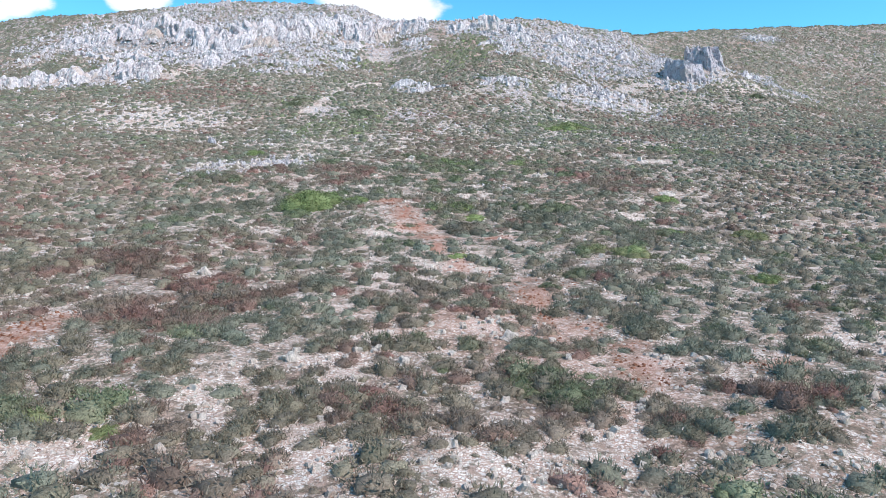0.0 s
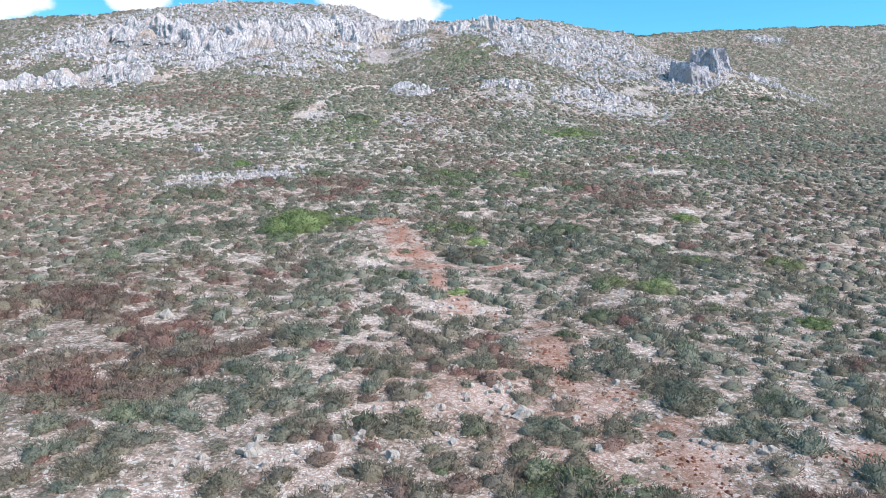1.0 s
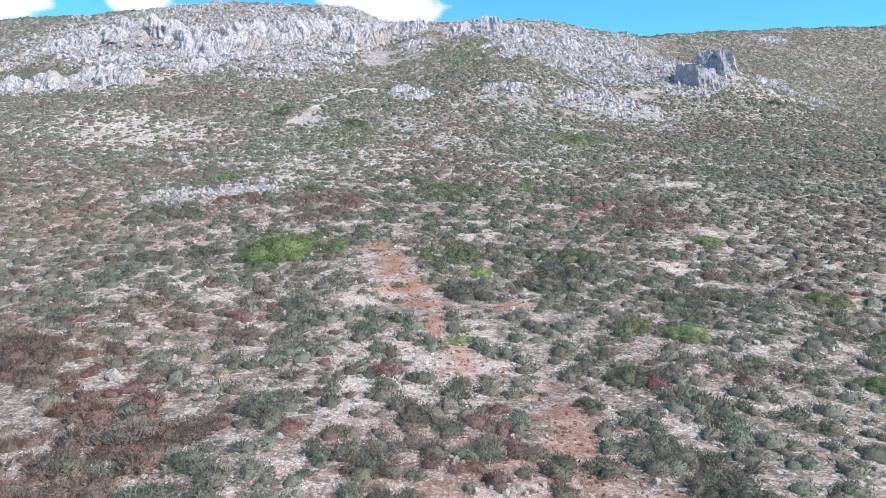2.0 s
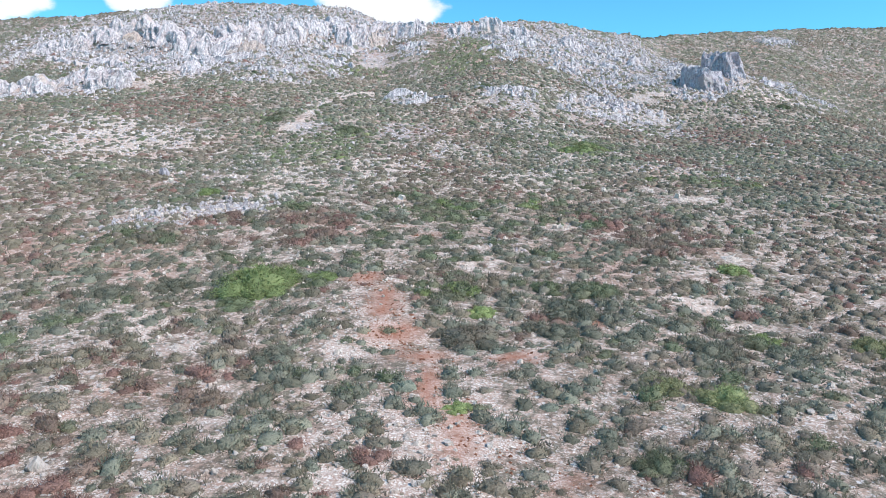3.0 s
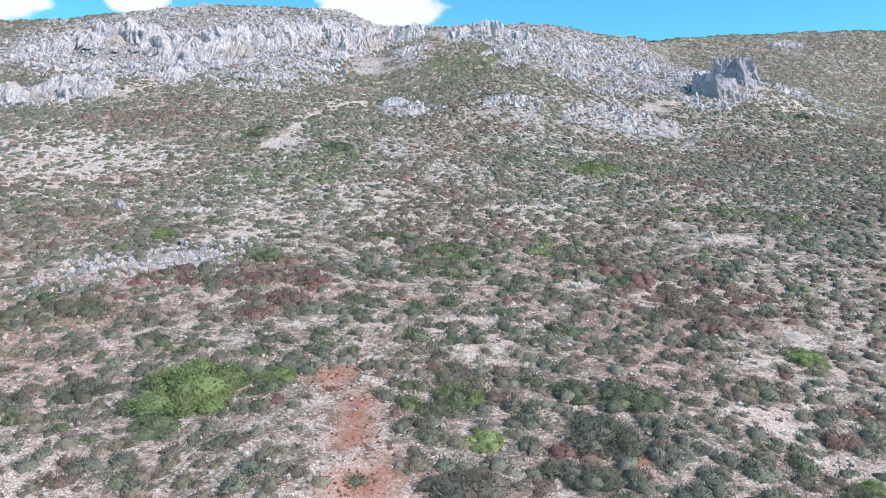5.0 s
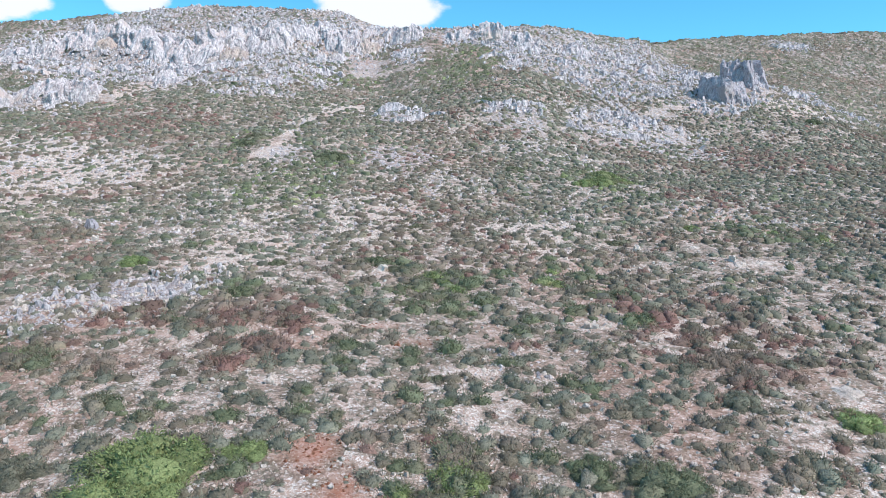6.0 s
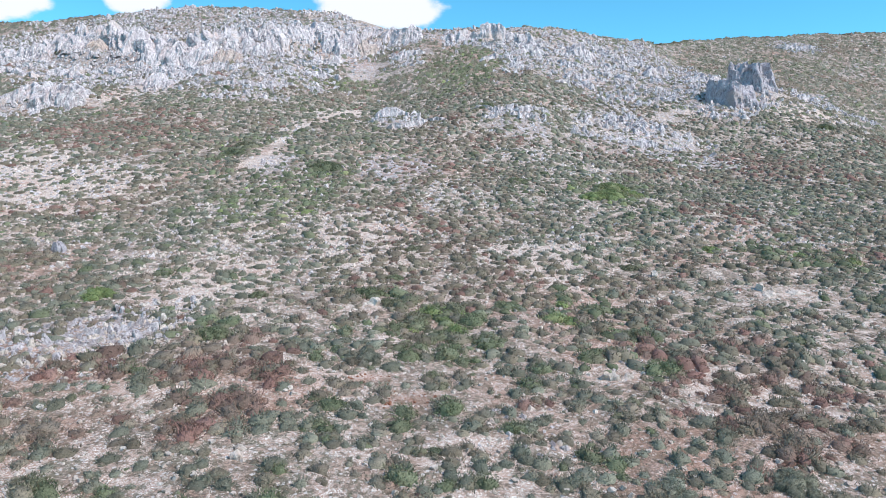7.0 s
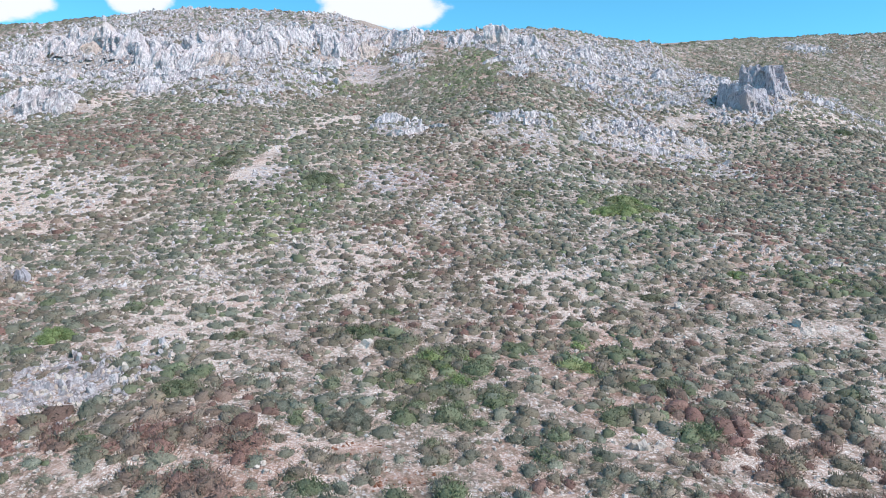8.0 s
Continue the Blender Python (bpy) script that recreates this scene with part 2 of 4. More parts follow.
def spot(x, y, cx, cy, rx, ry, turn=0.0):
    """1 in the middle of an oval, 0 at its rim, negative outside."""
    c, s = math.cos(radians(turn)), math.sin(radians(turn))
    dx, dy = x - cx, y - cy
    return 1 - np.sqrt(((dx * c + dy * s) / rx) ** 2 + ((dy * c - dx * s) / ry) ** 2)


# The skyline: bearing (x over y), rise (height over distance from z = 8) and distance of the crest.
SKY_U = [-1.6, -0.585, -0.51, -0.435, -0.346, -0.271, -0.182, -0.107, -0.07, -0.033, 0.012, 0.06, 0.101, 0.15, 0.236, 0.274, 0.348, 0.415, 0.497, 0.585, 1.6]
SKY_E = [0.12, 0.196, 0.205, 0.209, 0.215, 0.221, 0.2205, 0.211, 0.199, 0.195, 0.194, 0.196, 0.199, 0.194, 0.183, 0.180, 0.185, 0.1886, 0.190, 0.194, 0.12]
SKY_R = [150, 148, 146, 145, 143, 142, 138, 133, 130, 128, 128, 128, 130, 134, 145, 160, 168, 172, 174, 176, 180]
# Lower slope, along y.
LOW_Y = [-400, -60, 0, 10, 18, 24, 30, 37, 44, 50, 60]
LOW_Z = [-40, -3.5, 3.6, 4.72, 5.35, 5.98, 6.85, 8.0, 8.95, 9.85, 11.4]
# Cliff bands: x and y of both ends, height of the step.
STEPS = [(-53, 119.4, -36, 112, 1.5), (-36, 111.9, -13, 119, 1.5), (-62, 88.5, -33, 91, 0.9), (29, 101.5, 41, 106.5, 0.8)]


def ground(x, y):
    x, y = np.asarray(x, float), np.asarray(y, float)
    yy = np.maximum(y, 1.0)
    u = np.clip(x / np.maximum(y, 25.0), -1.6, 1.6)
    rise, crest = np.interp(u, SKY_U, SKY_E), np.interp(u, SKY_U, SKY_R)
    low = np.interp(y, LOW_Y, LOW_Z) - 0.022 * np.clip(x, -40, 40)
    base = np.interp(u, [-0.6, 0.0, 0.6], [0.045, 0.036, 0.022])
    s = np.clip((yy - 50) / (crest - 50), 0, 1)
    dip = 0.10 * ramp(u, 0.40, 0.55) * np.sin(np.pi * np.clip(s, 0, 1)) ** 2
    share = s ** 0.93 - dip
    far = 8 + yy * (base + (rise - base) * share)
    past = np.maximum(y - crest, 0)
    far = far - 0.55 * np.minimum(past, 40) - 0.22 * np.maximum(past - 40, 0) * np.exp(-past / 600)
    z = low + (far - low) * ramp(y, 42, 62)
    live = ramp(y, 40, 80) * (1 - ramp(past, 0, 10) * 0.7)
    # gully below the head scree, and the shallow slide that runs down from it
    z = z - 1.6 * live * np.exp(-((x + 9 + 0.10 * (y - 100)) / 7) ** 2) * ramp(y, 80, 100) * (1 - ramp(y, 118, 128))
    z = z + 1.1 * live * np.exp(-((x - 5) / 9) ** 2) * ramp(y, 70, 86) * (1 - ramp(y, 95, 115))
    z = z + 2.6 * np.exp(-((x - 35) / 12) ** 2 - ((y - 108) / 15) ** 2)  # rib under the great crag
    for x0, y0, x1, y1, h in STEPS:
        a = np.clip((x - x0) / (x1 - x0), 0, 1)
        edge = y0 + (y1 - y0) * a + 3.0 * (fbm(x / 6, y * 0, 31) - 0.5) * 2
        win = ramp(x, x0 - 3, x0 + 3) * (1 - ramp(x, x1 - 3, x1 + 3))
        up = ramp(y, edge - 0.9, edge + 0.9)
        z = z + win * h * (up * np.exp(-np.maximum(y - edge, 0) / 9) - 0.12 * np.exp(-np.abs(y - edge) / 10))
    # hummocks
    z = z + (fbm(x / 14, y / 14, 3, 3) - 0.5) * (0.5 + 1.2 * live) + (fbm(x / 2.6, y / 2.6, 5, 3) - 0.5) * 0.34
    return z
# ---- end of the shape ----


# ---- helpers for meshes ----
def mesh_of(name, verts, faces, mat, smooth=False, tone=None):
    """A mesh of one material; tone: a number for each vertex."""
    verts, faces = np.asarray(verts, np.float32), np.asarray(faces, np.int32)
    me = bpy.data.meshes.new(name)
    me.vertices.add(len(verts))
    me.vertices.foreach_set("co", verts.ravel())
    me.loops.add(faces.size)
    me.loops.foreach_set("vertex_index", faces.ravel())
    me.polygons.add(len(faces))
    me.polygons.foreach_set("loop_start", np.arange(0, faces.size, faces.shape[1], dtype=np.int32))
    me.polygons.foreach_set("use_smooth", np.full(len(faces), smooth))
    me.materials.append(mat)
    if tone is not None:
        a = me.attributes.new("tone", "FLOAT", "POINT")
        a.data.foreach_set("value", np.asarray(tone, np.float32))
    me.update(calc_edges=True)
    return me


def part(name, me, parent, label=""):
    ob = new(name, me)
    ob.parent = parent
    return tagged(ob, label)


def joined(templates, choice, pos, size, turn, squash, slope=None):
    """Copies of the templates at many places: vertices, faces and the copy that each vertex belongs to."""
    vs, fs, own, base = [], [], [], 0
    for k, (tv, tf) in enumerate(templates):
        sel = np.nonzero(choice == k)[0]
        if not len(sel):
            continue
        c, s = np.cos(turn[sel])[:, None], np.sin(turn[sel])[:, None]
        r = size[sel][:, None]
        x = (tv[None, :, 0] * c - tv[None, :, 1] * s) * r + pos[sel, 0][:, None]
        y = (tv[None, :, 0] * s + tv[None, :, 1] * c) * r + pos[sel, 1][:, None]
        z = tv[None, :, 2] * r * squash[sel][:, None] + pos[sel, 2][:, None]
        if slope is not None:
            z = z + slope[0][sel][:, None] * (x - pos[sel, 0][:, None]) + slope[1][sel][:, None] * (y - pos[sel, 1][:, None])
        vs.append(np.stack([x, y, z], -1).reshape(-1, 3))
        fs.append((tf[None] + (np.arange(len(sel)) * len(tv))[:, None, None] + base).reshape(-1, 3))
        own.append(np.repeat(sel, len(tv)))
        base += len(sel) * len(tv)
    return np.concatenate(vs), np.concatenate(fs), np.concatenate(own)


rng = np.random.default_rng(11)


# ---- ground ----
def graded(marks):
    """Coordinates whose spacing follows (position, spacing) marks."""
    out, at = [marks[0][0]], marks[0][0]
    while at < marks[-1][0]:
        at += float(np.interp(at, [m[0] for m in marks], [m[1] for m in marks]))
        out.append(at)
    return np.array(out)


def oval_field(x, y, ovals, wobble=0.5, scale=1.3, seed=40):
    """How far a place lies inside the nearest of some ragged ovals: 1 in the middle, below 0 outside."""
    best = np.full(np.shape(x), -9.0)
    for cx, cy, rx, ry in ovals:
        best = np.maximum(best, spot(x, y, cx, cy, rx, ry))
    return best + (fbm(x / scale, y / scale, seed, 3) - 0.5) * 2 * wobble


def strip_field(x, y, line, half, wobble=0.6, seed=90):
    """1 along a line of points, 0 at half its width, negative outside."""
    best = np.full(np.shape(x), 99.0)
    for (ax, ay), (bx, by) in zip(line[:-1], line[1:]):
        t = np.clip(((x - ax) * (bx - ax) + (y - ay) * (by - ay)) / ((bx - ax) ** 2 + (by - ay) ** 2), 0, 1)
        best = np.minimum(best, np.hypot(x - ax - t * (bx - ax), y - ay - t * (by - ay)))
    return 1 - best / half + (fbm(x / 1.5, y / 1.5, seed, 3) - 0.5) * 2 * wobble


def scree_field(x, y):
    return np.maximum(strip_field(x, y, SLIDE, 0.55, 1.2), ramp(spot(x, y, -9.6, 113.5, 2.4, 5.0), 0.0, 0.25) * 1.2 - 0.3)


def rocky_field(x, y):
    return oval_field(x, y, ROCKY, 0.5, 6.0, 61) - 1.3 * ramp(spot(x, y, -2, 111.5, 12, 11), 0.0, 0.35)


def iron_field(x, y):
    near = ramp(oval_field(x, y, RED_SOIL, 0.8, 0.5, 41), -0.2, 0.4) * (0.6 + 0.4 * ramp(y, 18, 24)) * (1 - 0.6 * ramp(y, 31, 33))
    return np.maximum(near * 0.95, 0.30 * ramp(fbm(x / 5.0, y / 5.0, 43, 4), 0.54, 0.70))


def build_ground():
    xs = graded([(-1500, 90), (-300, 14), (-110, 2.2), (-45, 1.3), (-16, 0.6), (16, 0.6), (45, 1.3), (110, 2.2), (300, 14), (1500, 90)])
    ys = graded([(-900, 80), (-60, 6), (0, 0.6), (6, 0.5), (50, 0.55), (80, 0.8), (130, 1.1), (185, 1.5), (300, 12), (2500, 160)])
    X, Y = np.meshgrid(xs, ys)
    Z = ground(X, Y)
    nx, ny = len(xs), len(ys)
    i = np.arange(nx * ny).reshape(ny, nx)
    faces = np.stack([i[:-1, :-1], i[:-1, 1:], i[1:, 1:], i[1:, :-1]], -1).reshape(-1, 4)
    me = mesh_of("ground", np.stack([X, Y, Z], -1).reshape(-1, 3), faces, SOIL, True)
    a = me.attributes.new("iron", "FLOAT", "POINT")
    a.data.foreach_set("value", iron_field(X, Y).astype(np.float32).ravel())
    cover = ramp(fbm(X / 1.1, Y / 1.1, 47, 4), 0.46, 0.66) * 0.55 * (1 - ramp(oval_field(X, Y, BARE + BARE_LEFT + BARE_FAR), -0.1, 0.3))
    rock = ramp(rocky_field(X, Y), -0.25, 0.3)
    steep = np.hypot(ground(X + 0.4, Y) - ground(X - 0.4, Y), ground(X, Y + 0.4) - ground(X, Y - 0.4)) / 0.8
    rock = np.maximum(rock, ramp(spot(X, Y, -9.3, 113.5, 2.6, 5.2), 0.0, 0.2))
    rock = np.maximum(rock, ramp(steep, 0.42, 0.6) * (Y > 60) * (Y < 180))
    a = me.attributes.new("rock", "FLOAT", "POINT")
    a.data.foreach_set("value", rock.astype(np.float32).ravel())
    a = me.attributes.new("pale", "FLOAT", "POINT")
    bare = np.maximum(ramp(oval_field(X, Y, BARE + BARE_LEFT, 0.6, 1.2, 84), -0.35, 0.3), ramp(oval_field(X, Y, BARE_FAR, 0.5, 3.0, 85), -0.3, 0.3))
    bare = np.maximum(bare, 0.8 * ramp(scree_field(X, Y), -0.1, 0.4)) * (1 - ramp(spot(X, Y, -9.3, 113.5, 2.6, 5.2), 0.0, 0.2))
    a.data.foreach_set("value", bare.astype(np.float32).ravel())
    a = me.attributes.new("herb", "FLOAT", "POINT")
    a.data.foreach_set("value", ((1 - 0.75 * np.clip(bare, 0, 1)) * (1 - 0.6 * rock) * (0.85 + 0.15 * ramp(Y, 40, 65))).astype(np.float32).ravel())
    a = me.attributes.new("litter", "FLOAT", "POINT")
    a.data.foreach_set("value", cover.astype(np.float32).ravel())
    tagged(new("ground", me), "stony pink-beige hillside soil with rusty red bare patches", "ground", kind="structure")


# ---- where things grow and lie ----
RED_SOIL = [(-2.1, 29.0, 0.45, 0.9), (-1.5, 27.1, 0.6, 1.3), (-1.1, 25.0, 0.5, 1.0), (-0.2, 23.6, 0.6, 0.5), (1.7, 23.6, 0.5, 0.4), (3.9, 25.7, 0.2, 0.5), (-0.1, 22.3, 0.2, 1.4), (0.4, 20.3, 0.3, 0.7), (0.5, 20.1, 0.3, 1.0), (1.3, 19.3, 0.2, 0.6), (2.0, 16.7, 0.4, 1.6), (3.1, 18.1, 0.2, 0.3), (2.5, 14.4, 0.5, 1.1), (3.4, 12.4, 0.5, 1.2), (3.6, 9.7, 0.4, 0.4), (-7.5, 13.0, 0.4, 1.7), (5.6, 12.2, 0.4, 0.7), (-1.3, 35.7, 0.6, 0.3), (-0.3, 34.7, 0.5, 0.5)]
BARE = [(-0.6, 18.7, 1.6, 2.7), (-1.7, 12.1, 0.6, 1.1), (-1.1, 13.6, 0.6, 0.9), (-4.8, 8.9, 0.7, 0.8), (0.8, 9.0, 1.1, 1.0), (2.4, 9.7, 0.5, 1.4), (0.7, 14.1, 0.6, 0.6), (7.7, 13.7, 0.6, 0.6), (1.0, 31.5, 0.6, 1.7), (-1.8, 24.3, 0.6, 1.1), (-5.7, 23.9, 0.3, 0.3), (7.2, 27.7, 0.9, 0.8), (7.8, 25.8, 0.7, 0.6), (-2.0, 34.6, 1.0, 0.6), (5.4, 44.5, 1.1, 0.8), (5.5, 42.3, 0.5, 0.4), (12.8, 43.9, 1.2, 0.3), (7.9, 35.7, 1.7, 1.2), (-2.8, 50.3, 2.2, 5.1), (3.4, 47.9, 2.5, 2.1), (-7.5, 43.7, 2.0, 3.0)]
BARE_LEFT = [(-5.7, 35.0, 1.3, 0.5), (-2.2, 35.9, 0.9, 0.4), (-8.5, 28.4, 0.5, 2.0), (-7.1, 24.6, 0.6, 1.3), (-1.8, 8.8, 0.6, 0.6), (-3.6, 10.5, 0.5, 0.6), (-6.3, 39.9, 0.9, 0.5)]
BARE_FAR = [(-29.5, 66.0, 6.5, 8.5), (-22.3, 58.7, 5.0, 10.2), (-21.9, 62.4, 3.5, 6.2), (-11.8, 81.5, 1.3, 3.0), (-11.9, 75.2, 1.1, 3.8), (-11.6, 66.6, 1.1, 1.7), (-15.8, 64.8, 0.6, 0.7), (-13.9, 63.8, 0.8, 0.5), (-9.5, 113.9, 1.6, 3.9), (-18.1, 57.9, 1.0, 1.3), (-9.1, 87.8, 3.0, 5.3), (39.7, 100.3, 6.3, 4.2), (23.5, 76.9, 0.8, 1.3), (-31.9, 99.5, 3.9, 8.4), (29.8, 98.6, 5.7, 2.2)]
BROWN = [(-4.9, 35.6, 1.6, 3.2), (-5.3, 15.9, 1.9, 3.0), (5.2, 11.2, 1.0, 1.6), (-4.8, 36.1, 1.3, 1.5), (-4.5, 36.9, 1.3, 1.4), (-4.5, 35.2, 1.3, 0.5), (5.7, 38.4, 0.9, 0.7), (5.5, 36.0, 1.0, 1.0), (1.7, 34.6, 1.1, 0.4), (7.6, 36.5, 2.3, 4.2), (6.3, 37.1, 1.2, 1.6), (-8.6, 19.2, 2.0, 1.8), (1.5, 28.4, 0.8, 0.6), (0.3, 24.7, 0.6, 0.5), (25.8, 76.4, 4.7, 7.9), (15.7, 58.3, 3.0, 3.2), (4.4, 76.9, 2.6, 2.1), (-25.9, 80.8, 6.5, 7.6), (-8.5, 36.3, 1.5, 0.9), (-4.4, 21.8, 0.6, 0.8)]
GREEN = [(0.5, 28.6, 1.2, 1.6), (0.5, 39.0, 1.5, 2.9), (0.5, 36.6, 0.7, 0.9), (10.1, 62.7, 2.3, 4.2), (-6.5, 64.9, 2.0, 3.7), (2.6, 107.2, 5.1, 12.4), (-15.3, 106.3, 3.3, 7.3), (-9.0, 106.4, 3.3, 4.2), (-6.9, 36.3, 0.9, 0.7), (-8.5, 58.9, 3.5, 6.8), (-10.5, 33.1, 1.6, 1.0), (-14.1, 72.4, 2.2, 4.8), (5.3, 41.0, 1.5, 2.5), (1.9, 11.2, 0.8, 0.9), (-0.2, 12.8, 0.9, 1.1), (-5.3, 10.0, 0.8, 0.7), (5.0, 36.9, 1.3, 1.0), (-1.7, 41.6, 1.4, 1.2), (-5.9, 38.5, 1.2, 1.3), (15.4, 49.5, 2.4, 3.1)]
ROCKY = [(-30.0, 134.0, 34.0, 15.0), (-45.0, 128.0, 25.0, 20.0), (-33.9, 116.0, 25.0, 16.8), (-41.6, 100.2, 5.7, 12.4), (19.9, 116.8, 23.2, 18.8), (34.0, 123.4, 9.3, 26.2), (18.0, 84.1, 7.6, 8.4), (-10.3, 66.9, 1.7, 2.5), (-3.6, 84.4, 2.8, 5.9), (-9.1, 38.5, 1.5, 1.5), (-2.7, 68.7, 2.9, 5.1), (12.8, 115.8, 6.5, 12.1), (-19.5, 93.4, 4.4, 2.0), (67.6, 160.8, 4.7, 7.0), (1.5, 124.4, 7.0, 2.9), (-4.4, 117.5, 1.8, 1.6), (7.0, 82.1, 3.0, 4.5), (45.7, 113.4, 6.9, 9.8), (-27.3, 104.5, 15.1, 9.0)]
BIG_GREEN = [(-5.0, 28.1, 1.34), (-3.34, 29.05, 0.55), (9.25, 30.74, 0.66), (7.73, 25.01, 0.56), (0.43, 21.05, 0.36), (4.63, 22.05, 0.56), (5.57, 21.44, 0.68), (8.23, 18.74, 0.5), (10.19, 24.53, 0.7), (-4.35, 9.25, 0.26), (-10.49, 41.24, 0.63), (10.2, 60.6, 1.2), (11.6, 61.6, 0.8), (9.0, 60.2, 0.9), (10.62, 63.0, 1.3), (11.93, 49.68, 0.5), (0.63, 28.38, 0.66), (1.12, 26.51, 0.52)]
DARK_GREEN = [(4.32, 28.28, 0.81), (3.18, 28.7, 0.62), (7.5, 24.68, 0.62), (-5.29, 26.9, 0.6), (3.56, 18.90, 0.52), (2.58, 17.68, 0.34), (1.91, 10.70, 0.6), (1.28, 11.16, 0.5), (2.87, 10.86, 0.3), (2.5, 41.5, 0.62), (1.32, 40.2, 0.53), (-1.1, 41.42, 0.5), (0.03, 40.77, 0.47), (-1.31, 44.31, 0.45), (-2.00, 42.38, 0.6), (-5.85, 38.15, 0.58), (-5.51, 41.82, 0.4), (39.03, 93.47, 1.0), (4.28, 85.8, 1.0), (-7.04, 66.2, 1.25), (-13.64, 68.79, 0.9), (-13.64, 71.47, 0.9), (-0.74, 48.05, 0.5), (6.04, 39.10, 0.65), (5.14, 63.92, 0.75), (7.71, 46.80, 0.45)]
BROAD_GREY = [(3.32, 26.68, 0.95), (2.87, 25.2, 0.56), (0.66, 24.73, 0.9), (-7.39, 28.41, 0.7), (-8.82, 27.65, 0.7), (6.13, 23.94, 0.6), (-3.50, 23.35, 0.62), (-2.9, 17.1, 0.62), (4.0, 14.6, 0.6), (1.6, 13.0, 0.5), (4.6, 31.2, 0.55), (7.0, 31.5, 0.6), (6.6, 37.6, 0.55), (-1.6, 36.9, 0.6)]
STONES = [(-6.05, 18.68, 0.17), (-4.15, 17.16, 0.20), (-2.51, 12.14, 0.16), (1.22, 13.50, 0.16), (4.56, 21.13, 0.09), (4.57, 21.11, 0.11), (-8.49, 27.61, 0.13), (-5.79, 23.79, 0.21), (9.80, 32.30, 0.39), (-13.55, 44.98, 0.20), (11.72, 44.25, 0.19), (11.81, 43.69, 0.35), (12.80, 43.89, 0.36), (4.43, 36.10, 0.16), (4.66, 36.04, 0.17), (4.99, 36.15, 0.13), (-3.61, 32.19, 0.13), (-3.63, 32.52, 0.11), (3.90, 12.58, 0.10), (2.23, 9.53, 0.08), (0.96, 8.22, 0.06), (4.98, 8.88, 0.07), (0.16, 12.59, 0.08), (-0.65, 12.08, 0.09), (-1.73, 41.36, 0.19), (10.81, 46.04, 0.27), (8.41, 45.83, 0.19), (4.40, 12.33, 0.08)]
STONY = [(-9.0, 51.0, 8.5, 7.0), (0.9, 60.5, 1.8, 4.5), (5.6, 50.0, 2.6, 2.2), (14.8, 53.0, 3.2, 3.0), (8.0, 72.0, 3.5, 5.0), (18.5, 88.0, 7.5, 7.0), (-24.0, 62.0, 5.0, 8.0), (5.2, 36.6, 0.9, 0.7), (2.0, 33.5, 1.2, 1.5)]
GREY_GREEN = [(14.0, 57.0, 9.5, 9.0), (6.0, 55.0, 4.5, 5.0), (-8.0, 50.0, 7.0, 7.0), (3.0, 22.5, 2.2, 2.0), (6.5, 33.0, 3.0, 3.0), (-3.0, 14.0, 2.0, 2.0), (5.2, 15.5, 2.0, 2.5)]
SLIDE = [(-7.6, 93.6), (-9.2, 89.1), (-10.5, 84.9), (-11.6, 80.6), (-11.5, 73.9), (-11.6, 68.8), (-12.3, 66.1)]

build_ground()


# ---- rocks ----
def rock_shape(seed, segs, rings, tall, pointed, tip=0.0):
    """A rough block: unit half width, flat foot below ground, fluted sides."""
    r = np.random.default_rng(seed)
    ang = np.linspace(0, 2 * np.pi, segs, endpoint=False)
    ph = r.uniform(0, 6.28, 6)
    square = 1.0 / np.maximum(np.abs(np.cos(ang + ph[0])), np.abs(np.sin(ang + ph[0])) * r.uniform(0.9, 1.5)) ** 0.75
    flute = 0.13 * np.sin(3 * ang + ph[1]) + 0.12 * np.sin(5 * ang + ph[2]) + r.uniform(-0.16, 0.16, segs)
    verts = []
    lean = r.uniform(-0.14, 0.14, 2)
    for k in range(rings):
        h = k / (rings - 1)
        taper = (1 - 0.30 * h ** (1.2 + pointed)) * (1 if h < 0.86 else 0.70 - 0.25 * pointed)
        rad = 0.80 * square * (1 + flute * (0.6 + 0.7 * h)) * taper * (1 + r.uniform(-0.09, 0.09, segs))
        z = tall * (h * 1.25 - 0.25) + (r.uniform(-0.20, 0.20, segs) * tall * (h > 0.5) * (0.3 + h))
        verts.append(np.stack([rad * np.cos(ang) + lean[0] * tall * h, rad * np.sin(ang) + lean[1] * tall * h, z], -1))
    verts.append(np.array([[lean[0] * tall, lean[1] * tall, tall * r.uniform(0.95, 1.1)]]))
    faces = []
    for k in range(rings - 1):
        for s in range(segs):
            a, b = k * segs + s, k * segs + (s + 1) % segs
            faces += [(a, b, b + segs), (a, b + segs, a + segs)]
    top = (rings - 1) * segs
    faces += [(top + s, top + (s + 1) % segs, rings * segs) for s in range(segs)]
    verts = np.concatenate(verts)
    if tip:
        turn = np.array(Euler((r.uniform(-tip, tip), r.uniform(-tip, tip), 0)).to_matrix())
        verts = verts @ turn.T
    return verts, np.array(faces)


BLOCKS = [rock_shape(200 + k, 10, 5, 1.1, 0.2) for k in range(7)]
CHIPS = [rock_shape(300 + k, 5, 2, 0.62, -1.2, 0.55) for k in range(12)]
BOULDERS = [rock_shape(450 + k, 9, 4, 0.8, -1.0, 0.45) for k in range(6)]
SLABS = [rock_shape(400 + k, 9, 4, 0.38, 0.0) for k in range(4)]


